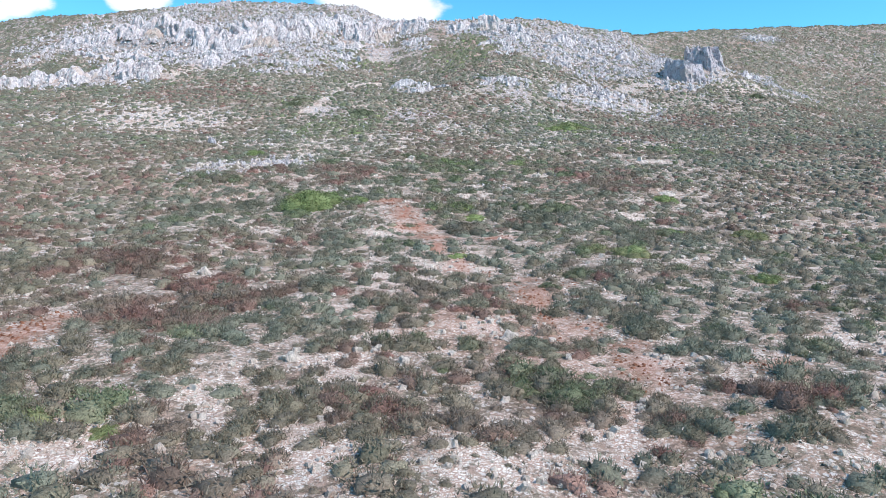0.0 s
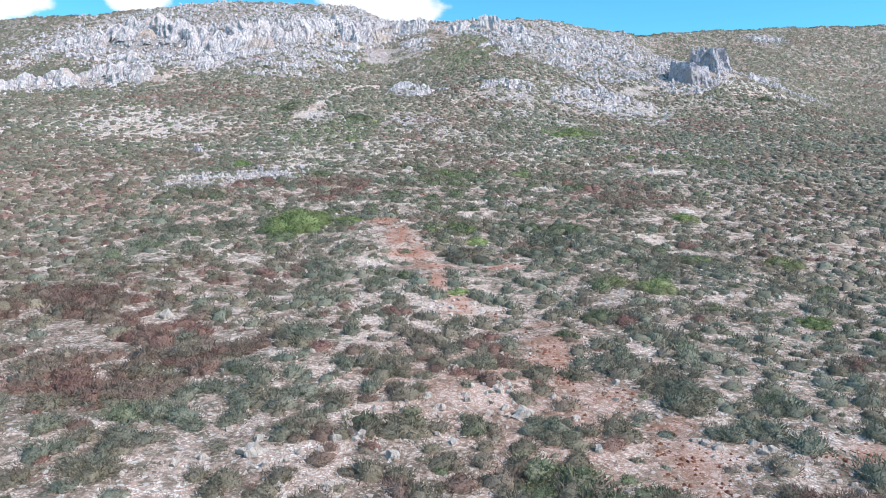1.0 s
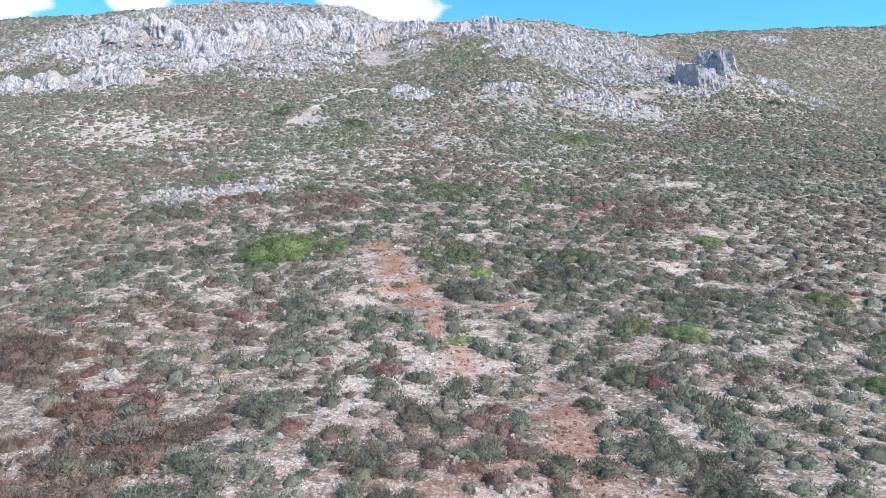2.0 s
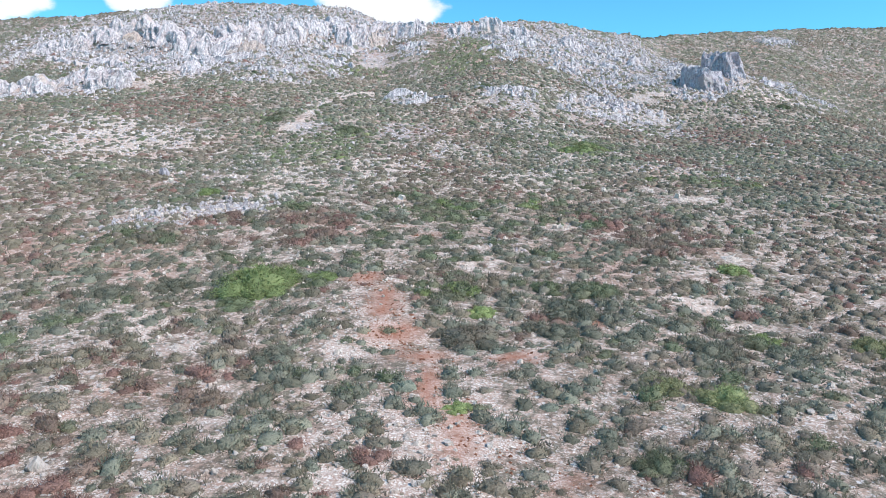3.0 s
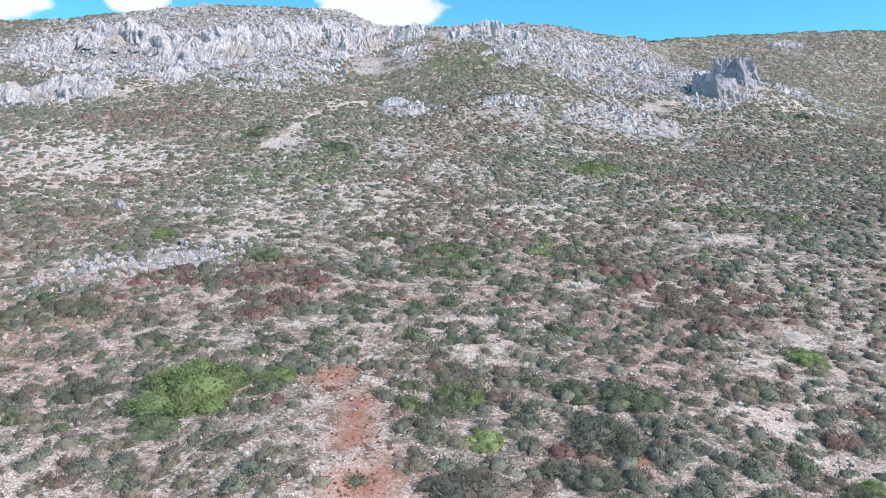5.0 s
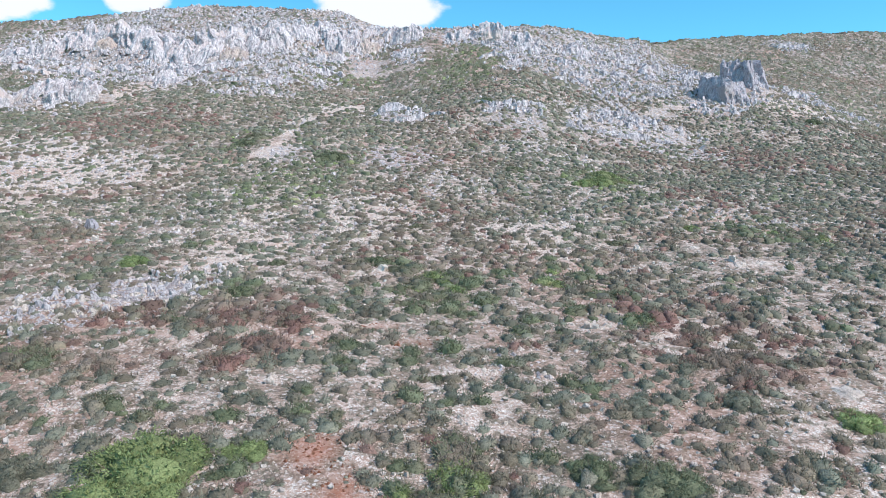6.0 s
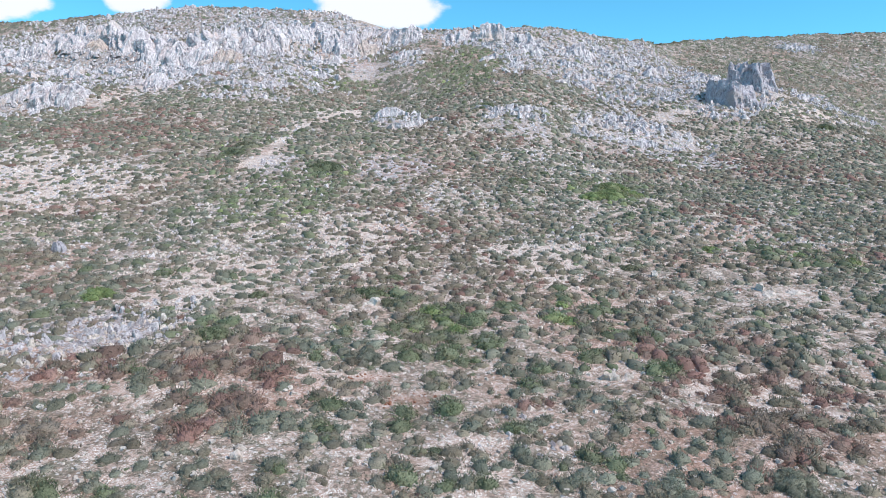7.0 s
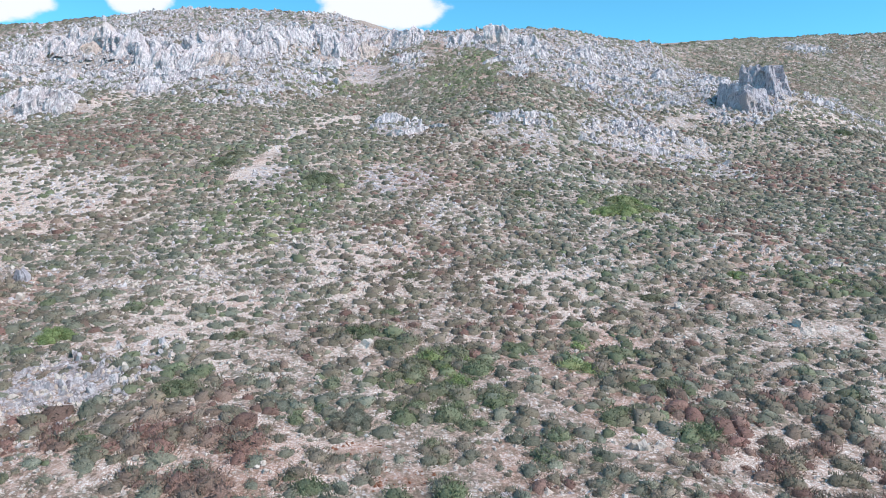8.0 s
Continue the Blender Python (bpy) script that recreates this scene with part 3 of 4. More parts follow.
def shard_shape(seed):
    """A small wedge of broken stone."""
    r = np.random.default_rng(seed)
    a = np.array([0, 1.6, 3.1, 4.7]) + r.uniform(-0.4, 0.4, 4)
    v = np.stack([np.cos(a) * r.uniform(0.7, 1.2, 4), np.sin(a) * r.uniform(0.7, 1.2, 4), np.full(4, -0.15)], -1)
    t = np.array([[r.uniform(-0.5, 0), r.uniform(-0.4, 0.4), r.uniform(0.45, 0.9)], [r.uniform(0, 0.5), r.uniform(-0.4, 0.4), r.uniform(0.45, 0.9)]])
    f = np.array([(0, 1, 5), (1, 4, 5), (1, 2, 4), (2, 3, 4), (3, 5, 4), (3, 0, 5)])
    return np.concatenate([v, t]), f


SHARDS = [shard_shape(700 + k) for k in range(10)]
BLOCK_MESH = [mesh_of("block", v, f, LIMESTONE) for v, f in BLOCKS]
BOULDER_MESH = [mesh_of("stone", v, f, PALE_STONE) for v, f in BOULDERS]
PALE_MESH = [mesh_of("stone", v, f, PALE_STONE) for v, f in BLOCKS]
SLAB_MESH = [mesh_of("slab", v, f, PALE_STONE) for v, f in SLABS]


def lean(x, y):
    """The slope of the ground along x and y."""
    gx, gy = (ground(x + 0.4, y) - ground(x - 0.4, y)) / 0.8, (ground(x, y + 0.4) - ground(x, y - 0.4)) / 0.8
    return np.clip(gx, -0.55, 0.55), np.clip(gy, -0.55, 0.55)


def rock_at(name, meshes, x, y, w, h, parent=None, wide=1.0, sink=0.0, lie=False):
    ob = new(name, meshes[int(rng.integers(len(meshes)))])
    z = float(ground(x, y)) - sink
    gx, gy = lean(x, y) if lie else (0.0, 0.0)
    m = pose(x, y, z, math.degrees(math.atan(gy)), -math.degrees(math.atan(gx)), 0) @ pose(0, 0, 0, rng.uniform(-7, 7), rng.uniform(-7, 7), rng.uniform(0, 360)) @ Matrix.Diagonal((w, w * wide, h, 1))
    if parent:
        ob.parent = parent
        ob.matrix_basis = Matrix.Translation(parent.location).inverted() @ m
    else:
        ob.matrix_basis = m
    return ob


def ridged(s, h, seed):
    return 1 - np.abs(2 * vnoise(s, h, seed) - 1)


def cliff_face(x0, y0, x1, y1, height, seed, depth=5.0, lean_back=0.5, rough=1.0):
    """A steep face of split, slanting blades of rock along a line, with a broken top that runs back into the slope."""
    r = np.random.default_rng(seed)
    length = math.hypot(x1 - x0, y1 - y0)
    ns, nh, nb = max(8, int(length / 0.13)), max(8, int(height / 0.17)), 6
    s = np.linspace(0, length, ns) + r.uniform(-0.04, 0.04, ns)
    dx, dy = (x1 - x0) / length, (y1 - y0) / length
    ends = np.clip(np.minimum(s, length - s) / min(1.6, length * 0.35), 0, 1) ** 0.7
    shear = r.uniform(-0.5, 0.3)
    top = height * (0.30 + 0.80 * fbm(s / 2.3, s * 0 + 2.3, seed, 3) + 0.34 * rough * (ridged(s / 0.75, s * 0, seed + 77) - 0.5)) * (0.25 + 0.75 * ends)
    if rough < 1:
        ends = np.clip(np.minimum(s, length - s) / 0.35, 0, 1) ** 0.5
        top = height * (0.84 + 0.14 * fbm(s / 1.6, s * 0 + 2.3, seed, 2) + 0.14 * (ridged(s / 0.5, s * 0, seed + 77) - 0.5)) * (0.8 + 0.2 * ends)
    rows, lifts = [], []
    line_x, line_y = x0 + dx * s, y0 + dy * s
    for k in range(nh + nb):
        h = min(k / (nh - 1), 1.0)
        back = max(0, k - nh + 1) / nb
        wall = top * h
        at = s + shear * wall + 0.9 * (fbm(s / 1.7, wall / 1.3, seed + 3, 3) - 0.5)
        out = 1.1 * (fbm(at / 2.8, wall / 4.0, seed + 11, 3) - 0.35) * min(1.0, height / 2.5)
        out = out + rough * (0.95 * (ridged(at / 1.15, wall / 3.0, seed + 21) - 0.5) * min(1.0, height / 2.0) + 0.46 * (ridged(at / 0.46, wall / 1.3, seed + 31) - 0.5) + 0.16 * (vnoise(at / 0.17, wall / 0.4, seed + 41) - 0.5))
        # ledges: the face steps back at uneven heights
        out = out - 0.45 * rough * np.floor(wall / 0.8 + 1.5 * vnoise(s / 1.2, s * 0, seed + 5)) * 0.35
        out = out - lean_back * wall + r.uniform(-0.05, 0.05, ns) * rough
        y_off = -out + back * depth + (1 - ends) ** 2 * 1.0
        rows.append(np.stack([line_x - dy * y_off * 0.6 - shear * 0.5 * wall, line_y + dx * y_off], -1))
        lifts.append((h, back, 0.9 * (ridged(s / 0.8, np.full(ns, back * 4.0), seed + 51) - 0.6)))
    flat = np.concatenate(rows)
    feet = ground(flat[:, 0], flat[:, 1]).reshape(len(rows), ns)
    crest = ground(line_x, line_y) + top
    for k, (h, back, lump) in enumerate(lifts):
        foot = feet[k]
        z = (foot - 0.5) * (1 - h) + crest * h
        if back > 0:
            z = np.maximum((crest + lump * min(1.0, height / 2.0)) * (1 - back ** 2) + (foot - 0.3) * back ** 2, foot - 0.3)
        rows[k] = np.column_stack([rows[k], z])
    i = np.arange(ns * len(rows)).reshape(len(rows), ns)
    f = np.stack([i[:-1, :-1], i[:-1, 1:], i[1:, 1:], i[1:, :-1]], -1).reshape(-1, 4)
    return np.concatenate(rows), f


def crag(x0, y0, x1, y1, height, label, seed, solid=0.0, stone=None):
    """A broken stretch of cliff: short jagged faces at uneven heights, and fallen blocks."""
    top = new("rock_outcrop")
    cx, cy = (x0 + x1) / 2, (y0 + y1) / 2
    top.location = (cx, cy, float(ground(cx, cy)))
    tagged(top, label, "rock outcrop", "limestone crags")
    length = math.hypot(x1 - x0, y1 - y0)
    at, n = 0.0, 0
    while at < length:
        run = length if solid else min(rng.uniform(2.0, 5.0) if height > 1.7 else rng.uniform(1.2, 3.0), length - at + 0.8)
        for tier in range(2 if height > 1.7 and not solid else 1):
            a, b = (at - 0.5) / length, (at + run + 0.3) / length
            shift = 0.0 if solid else rng.uniform(-0.6, 1.6) * min(1.0, height / 2.5) + tier * rng.uniform(1.6, 3.4)
            tilt = 0.0 if solid else rng.uniform(-0.8, 0.8)
            h = height * (1.0 if solid else rng.uniform(0.75, 1.3)) * (0.8 if tier else 1.0)
            v, f = cliff_face(x0 + (x1 - x0) * a, y0 + (y1 - y0) * a + shift - tilt, x0 + (x1 - x0) * b, y0 + (y1 - y0) * b + shift + tilt, h, seed + 7 * n, 1.2 + 0.7 * h, 0.12 if solid else rng.uniform(0.3, 0.6), solid or 1.0)
            part("cliff_face", mesh_of("cliff_face", v - np.array(top.location), f, stone or LIMESTONE), top, "jagged weathered rock face")
            n += 1
        at += length if solid else run * rng.uniform(0.75, 1.0)
    for k in range(int(length * 1.6)):
        a = rng.uniform(-0.05, 1.05)
        w = rng.uniform(0.12, 0.42) * (0.5 + 0.12 * height)
        y_off = rng.choice([rng.uniform(-2.6, -0.8), rng.uniform(1.0, 3.5 + height)])
        x, y = x0 + (x1 - x0) * a, y0 + (y1 - y0) * a + y_off
        rock_at("rock", BLOCK_MESH, x, y, w, w * rng.uniform(0.7, 1.4), top, rng.uniform(0.8, 1.4), 0.05)
    return top


CRAG_LINES = [
    (-61, 119.9, -53.2, 118.5, 1.8), (-53.5, 119.7, -46, 118.1, 3.3), (-46.2, 118.5, -40.6, 115, 3.4), (-40.8, 115, -35.4, 111.8, 3.3), (-35.5, 111.9, -32.4, 112, 3.2), (-32.8, 111.8, -29.2, 111.7, 3.4),
    (-29.3, 111.6, -26.2, 113.5, 3.2), (-26.4, 113.5, -20.2, 116.8, 2.9), (-20.2, 117, -16.7, 118.9, 3.1), (-16.9, 118.9, -13, 118.9, 3.5), (-13.2, 119.4, -6.3, 124, 2.2), (-6.1, 122.3, -3.1, 122.8, 2.4),
    (-6.5, 116.7, -2.6, 116.6, 0.9), (0.7, 121.5, 5.2, 121.9, 1.6), (6, 122, 8.8, 121, 2.5), (8.6, 121, 14, 118.5, 1.6), (-56, 87, -43, 89, 1.7), (-43.4, 89.4, -38.6, 90.1, 2.2), (-38.5, 89.8, -35.1, 90.5, 2.4), (-34.7, 108, -29.2, 107.5, 0.9),
    (-20.1, 96.4, -16.4, 98.9, 0.6), (27.5, 116, 30.8, 119.5, 1.5), (18, 117.4, 20, 118, 1.8), (30.0, 101.6, 32.4, 99.5, 2.9), (32.3, 99.5, 35.0, 100.3, 2.6), (34.8, 107.4, 37.4, 105.8, 3.2), (37.3, 105.8, 39.8, 107.0, 3.3), (63, 156.5, 69.5, 158, 1.2),
]
for n, (x0, y0, x1, y1, h) in enumerate(CRAG_LINES):
    words = "jagged grey limestone cliff on the upper slope" if h > 2.5 else "low broken grey limestone outcrop on the slope"
    crag(x0, y0, x1, y1, h, words, 500 + 60 * n, {30.0: 0.4, 32.3: 0.95, 34.8: 0.9, 37.3: 0.95, 6: 0.8}.get(x0, 0.0), DARK_STONE if 28 < x0 < 38 and h > 2.5 else None)
# faces stained by rust along the cliff
for n, (x0, y0, x1, y1, h) in enumerate([(-47.4, 117.2, -45.2, 116.6, 2.6), (-27.6, 111.2, -25.8, 111.8, 2.0), (-10.8, 120.0, -7.0, 122.6, 2.0)]):
    crag(x0, y0, x1, y1, h, "limestone face stained orange on the upper slope", 4700 + 60 * n, 0.0, RUSTY_STONE)
# jagged teeth of rock along the cliffs and over the rocky ground
TEETH = [rock_shape(800 + k, 6, 2, 1.25, 0.0, 0.5) for k in range(14)]
tx, ty, tr = [], [], []
for x0, y0, x1, y1, h in CRAG_LINES:
    m = int((6 if 28 < x0 < 38 else 22) * math.hypot(x1 - x0, y1 - y0))
    a = rng.uniform(-0.06, 1.06, m)
    tx.append(x0 + (x1 - x0) * a)
    ty.append(y0 + (y1 - y0) * a + rng.normal(0.2, 1.9, m))
    tr.append((0.11 + 0.28 * rng.random(m) ** 2.2) * (0.8 + 0.12 * h))
m = 44000
a, b = rng.uniform(-95, 52, m), rng.uniform(82, 146, m)
keep = (rocky_field(a, b) > 0.0) & (fbm(a / 3.2, b / 2.0, 66, 4) > 0.50 + 0.05 * rng.random(m)) & (b < np.interp(a / b, SKY_U, SKY_R) + 2) & (np.abs(a) < 0.64 * b)
tx, ty = np.concatenate(tx + [a[keep]]), np.concatenate(ty + [b[keep]])
tr = np.concatenate(tr + [0.10 + 0.34 * rng.random(int(keep.sum())) ** 2.4])
PALE_TEETH = [mesh_of("block", v, f, PALE_STONE) for v, f in TEETH]
TOOTH_MESH = [mesh_of("block", v, f, LIMESTONE) for v, f in TEETH]
big = np.argsort(-tr)[:280]
for i in big:
    ob = rock_at("limestone_block", TOOTH_MESH, float(tx[i]), float(ty[i]), float(tr[i]), float(tr[i]) * rng.uniform(0.6, 1.0), None, rng.uniform(0.7, 1.1), 0.1 * float(tr[i]))
    tagged(ob, "jagged grey limestone block on the rocky upper slope", "rock", "limestone blocks")
tx, ty, tr = np.delete(tx, big), np.delete(ty, big), np.delete(tr, big)
tv, tf, *rest = joined(TEETH, rng.integers(0, 14, len(tx)), np.stack([tx, ty, ground(tx, ty) - 0.1 * tr], -1), tr, rng.uniform(0, 6.28, len(tx)), rng.uniform(0.5, 1.0, len(tx)))
tagged(new("jagged_rock", mesh_of("jagged_rock", tv, tf, LIMESTONE)), "jumbled jagged teeth of grey limestone on the upper slope", "stones", kind="stuff")
# short ledges in the rocky ground
n = 0
while n < 80:
    x, y = rng.uniform(-70, 50), rng.uniform(78, 124)
    if abs(x) < 0.62 * y and float(oval_field(np.array([x]), np.array([y]), ROCKY, 0.4, 6.0, 61)[0]) > 0.05:
        ln, turn = rng.uniform(1.6, 4.5), rng.uniform(-0.5, 0.6)
        crag(x - ln / 2, y - turn * ln / 2, x + ln / 2, y + turn * ln / 2, rng.uniform(0.45, 1.1), "low broken grey limestone outcrop on the slope", 3000 + 60 * n)
        n += 1

# the weathered ledge of small pinnacles low on the slope
ledge = new("rock_outcrop")
ledge.location = (-9.0, 38.5, float(ground(-9.0, 38.5)))
tagged(ledge, "low ledge of jagged whitish limestone among shrubs", "rock outcrop", "limestone crags")
for k in range(295):
    a, d = rng.uniform(-1, 1), float(np.clip(rng.normal(0, 0.5), -0.9, 0.9))
    w = rng.uniform(0.05, 0.16)
    kind = TOOTH_MESH if rng.random() < 0.55 else (PALE_TEETH if rng.random() < 0.8 else PALE_MESH)
    rock_at("rock", kind, -9.7 + 2.8 * a + 0.5 * d, 37.6 + 1.3 * a + 3.0 * d, w, w * rng.uniform(0.5, 1.1), ledge, rng.uniform(0.8, 1.6), 0.03)

for k, (x, y, r) in enumerate(STONES):
    flat = k in (1, 7, 8, 11, 12, 25)
    ob = rock_at("boulder", SLAB_MESH if flat else BOULDER_MESH, x, y, r * 1.3, r * (0.6 if flat else 1.25), None, rng.uniform(0.7, 1.0), 0.02, True)
    tagged(ob, "flat pale limestone slab lying on the soil" if flat else "pale angular limestone boulder lying between shrubs", "rock", "loose boulders")

# a dark block that juts from a low ledge
tagged(rock_at("boulder", [mesh_of("stone", *BLOCKS[2], DARK_STONE)], -14.6, 47.0, 0.40, 0.34, None, 0.9, 0.03, True), "dark limestone block jutting from the slope", "rock", "loose boulders")


def scatter(n, x0, x1, y0, y1):
    return rng.uniform(x0, x1, n), rng.uniform(y0, y1, n)


def stone_stuff(name, label, templates, mat, x, y, size):
    z = ground(x, y) - size * 0.08
    n = len(x)
    v, f, *rest = joined(templates, rng.integers(0, len(templates), n), np.stack([x, y, z], -1), size, rng.uniform(0, 6.28, n), rng.uniform(0.5, 1.1, n))
    tagged(new(name, mesh_of(name, v, f, mat)), label, "stones", kind="stuff")


# gravel and fist-sized stones near the path
x, y = rng.uniform(-28, 28, 80000), 6 + 56 * rng.random(80000) ** 1.6
odds = 0.34 + 0.75 * ramp(oval_field(x, y, BARE + BARE_LEFT), -0.4, 0.3) + 0.45 * ramp(fbm(x / 3.5, y / 3.5, 52, 4), 0.48, 0.66)
odds = odds * (1 - 0.7 * ramp(oval_field(x, y, RED_SOIL, 0.8, 0.5, 41), -0.3, 0.2))
keep = (np.abs(x) < 0.66 * y + 3) & (rng.random(len(x)) < odds * 0.75)
x, y = x[keep], y[keep]
size = 0.020 + 0.085 * rng.random(len(x)) ** 3.0 + 0.0007 * y
large = size > 0.072
near_by = np.argsort(np.where(size > 0.085, 0.6 * np.abs(x) + y, 999.0))[:250]
for i in near_by:
    ob = rock_at("boulder", BOULDER_MESH, float(x[i]), float(y[i]), float(size[i]), float(size[i]) * rng.uniform(0.7, 1.0), None, rng.uniform(0.7, 1.0), 0.01, True)
    tagged(ob, "small pale limestone rock lying on the soil", "rock", "loose boulders")
x, y, size, large = (np.delete(k, near_by) for k in (x, y, size, large))
stone_stuff("loose_stones", "pale loose limestone gravel scattered over the soil", SHARDS, PALE_STONE, x[~large], y[~large], size[~large])
stone_stuff("loose_rocks", "pale fist-sized limestone rocks scattered over the soil", CHIPS, PALE_STONE, x[large], y[large], size[large])
# broken rock on the upper slopes
x, y = scatter(90000, -100, 115, 52, 176)
rocky = rocky_field(x, y)
odds = 0.10 + 0.85 * ramp(rocky, -0.3, 0.35) + 0.6 * ramp(oval_field(x, y, BARE_FAR, 0.5, 3.0, 62), -0.2, 0.3) + 0.22 * ramp(fbm(x / 5, y / 5, 63, 4), 0.48, 0.62)
keep = (np.abs(x) < 0.66 * y + 4) & (rng.random(len(x)) < odds * 0.75)
x, y, rocky = x[keep], y[keep], rocky[keep]
size = (0.09 + 0.26 * rng.random(len(x)) ** 2.5) * (1 + 0.9 * ramp(rocky, -0.1, 0.4) * rng.random(len(x)))
size = np.where(y < 97, np.minimum(size, 0.16 + 0.06 * rng.random(len(x))), size)
large = size > 0.25
stone_stuff("broken_rock", "small broken grey limestone strewn over the upper slope", SHARDS, LIMESTONE, x[~large], y[~large], size[~large])
stone_stuff("broken_rock", "broken grey limestone blocks strewn over the upper slope", CHIPS, LIMESTONE, x[large], y[large], np.minimum(size[large], 0.42))
a, d = rng.uniform(-1, 1, 1400), rng.normal(0, 0.6, 1400)
stone_stuff("broken_rock", "grey broken limestone around a low ledge", SHARDS, LIMESTONE, -9.8 + 2.6 * a + 0.5 * d, 37.2 + 1.5 * a + 2.8 * d, rng.uniform(0.03, 0.10, 1400))

x, y = scatter(70000, -75, 75, 48, 112)
keep = (np.abs(x) < 0.66 * y + 4) & (rng.random(len(x)) < 0.18 + 0.45 * ramp(fbm(x / 2.5, y / 2.5, 64, 4), 0.45, 0.62) + 0.5 * ramp(spot(x, y, -9, 51, 9, 8), 0.0, 0.5))
x, y = x[keep], y[keep]
stone_stuff("loose_stones", "pale loose limestone gravel scattered over the soil", SHARDS, PALE_STONE, x, y, 0.06 + 0.11 * rng.random(len(x)) ** 2)
# grey stones thick on the ground in patches
x, y = scatter(60000, -34, 28, 30, 98)
keep = (oval_field(x, y, STONY, 0.5, 2.0, 91) > 0.0) & (rng.random(len(x)) < 0.9)
x, y = x[keep], y[keep]
size = (0.05 + 0.15 * rng.random(len(x)) ** 2.2) * (0.8 + 0.3 * ramp(y, 45, 80))
half = rng.random(len(x)) < 0.55
stone_stuff("broken_rock", "small broken grey limestone strewn over the slope", SHARDS, LIMESTONE, x[half], y[half], size[half])
stone_stuff("broken_rock", "small whitish limestone rubble strewn over the slope", SHARDS, PALE_STONE, x[~half], y[~half], size[~half])
# crumbs of red earth
x, y = scatter(40000, -9, 9, 8, 38)
keep = (oval_field(x, y, RED_SOIL, 0.7, 0.55, 41) > -0.25) & (rng.random(len(x)) < 0.9)
x, y = x[keep], y[keep]
stone_stuff("soil_clods", "crumbling rusty red clods of bare earth", SHARDS, RED_EARTH, x, y, 0.014 + 0.045 * rng.random(len(x)) ** 3)


# ---- shrubs ----
def shrub_shape(seed, sprays, length, width, segs, rings, loose=0.6, heart=0.8, tall=0.40):
    """A cushion of unit radius: a lumpy leafy heart under a skin of small leaf sprays."""
    r = np.random.default_rng(seed)
    ph = r.uniform(0, 6.28, 4)

    def girth(a):
        return 0.74 * (1 + 0.22 * np.sin(a + ph[3]) + 0.22 * np.sin(2 * a + ph[0]) + 0.18 * np.sin(3 * a + ph[1]) + 0.12 * np.sin(5 * a + ph[2]))

    vs, fs = [], []
    ang = np.linspace(0, 2 * np.pi, segs, endpoint=False)
    for k in range(rings):
        e = 1.45 * k / rings
        rad = heart * girth(ang) * math.cos(e) * (1 + r.uniform(-0.18, 0.18, segs))
        vs.append(np.stack([rad * np.cos(ang), rad * np.sin(ang), tall * heart * math.sin(e) - (0.16 if k == 0 else 0) + r.uniform(-0.06, 0.06, segs)], -1))
    vs.append(np.array([[r.uniform(-0.15, 0.15), r.uniform(-0.15, 0.15), tall * heart]]))
    for k in range(rings - 1):
        for s in range(segs):
            a, b = k * segs + s, k * segs + (s + 1) % segs
            fs += [(a, b, b + segs), (a, b + segs, a + segs)]
    top = (rings - 1) * segs
    fs += [(top + s, top + (s + 1) % segs, rings * segs) for s in range(segs)]
    base = rings * segs + 1
    a, e = r.uniform(0, 6.28, sprays), np.arcsin(r.uniform(0.0, 1, sprays) ** 0.9)
    knob = 1 + 0.16 * np.sin(4 * a + ph[1]) * np.sin(5 * e + ph[2])
    g = girth(a) * knob * r.uniform(0.62, 1.10, sprays)
    root = np.stack([g * np.cos(e) * np.cos(a), g * np.cos(e) * np.sin(a), tall * knob * r.uniform(0.85, 1.1, sprays) * np.sin(e)], -1)
    d = np.stack([np.cos(e) * np.cos(a), np.cos(e) * np.sin(a), np.sin(e) + 0.35], -1)
    way = d + r.normal(size=(sprays, 3)) * loose
    way /= np.linalg.norm(way, axis=1)[:, None]
    side = np.cross(way, r.normal(size=(sprays, 3)))
    side /= np.linalg.norm(side, axis=1)[:, None]
    ln, wd = length * r.uniform(0.6, 1.35, (sprays, 1)), width * r.uniform(0.6, 1.3, (sprays, 1))
    vs.append(np.stack([root - side * wd - way * ln * 0.3, root + side * wd - way * ln * 0.3, root + way * ln * 0.7], 1).reshape(-1, 3))
    fs = np.concatenate([np.array(fs), base + np.arange(sprays * 3).reshape(-1, 3)])
    return np.concatenate(vs), fs


def mound_shape(seed, lobes, sprays, length, width):
    """A broad bush: several cushions of uneven size grown into one another."""
    r = np.random.default_rng(seed)
    vs, fs, base = [], [], 0
    for k in range(lobes):
        v, f = shrub_shape(seed * 31 + k, sprays, length, width, 8, 3, 0.75, 0.86, 0.58)
        size = 0.62 if k == 0 else r.uniform(0.34, 0.55)
        a, out = k * 6.28 / (lobes - 1) + r.uniform(-0.4, 0.4), 0.0 if k == 0 else r.uniform(0.40, 0.58)
        vs.append(v * size * (1, 1, 1.15 if k == 0 else 1.0) + (out * math.cos(a), out * math.sin(a), 0.02))
        fs.append(f + base)
        base += len(v)
    return np.concatenate(vs), np.concatenate(fs)


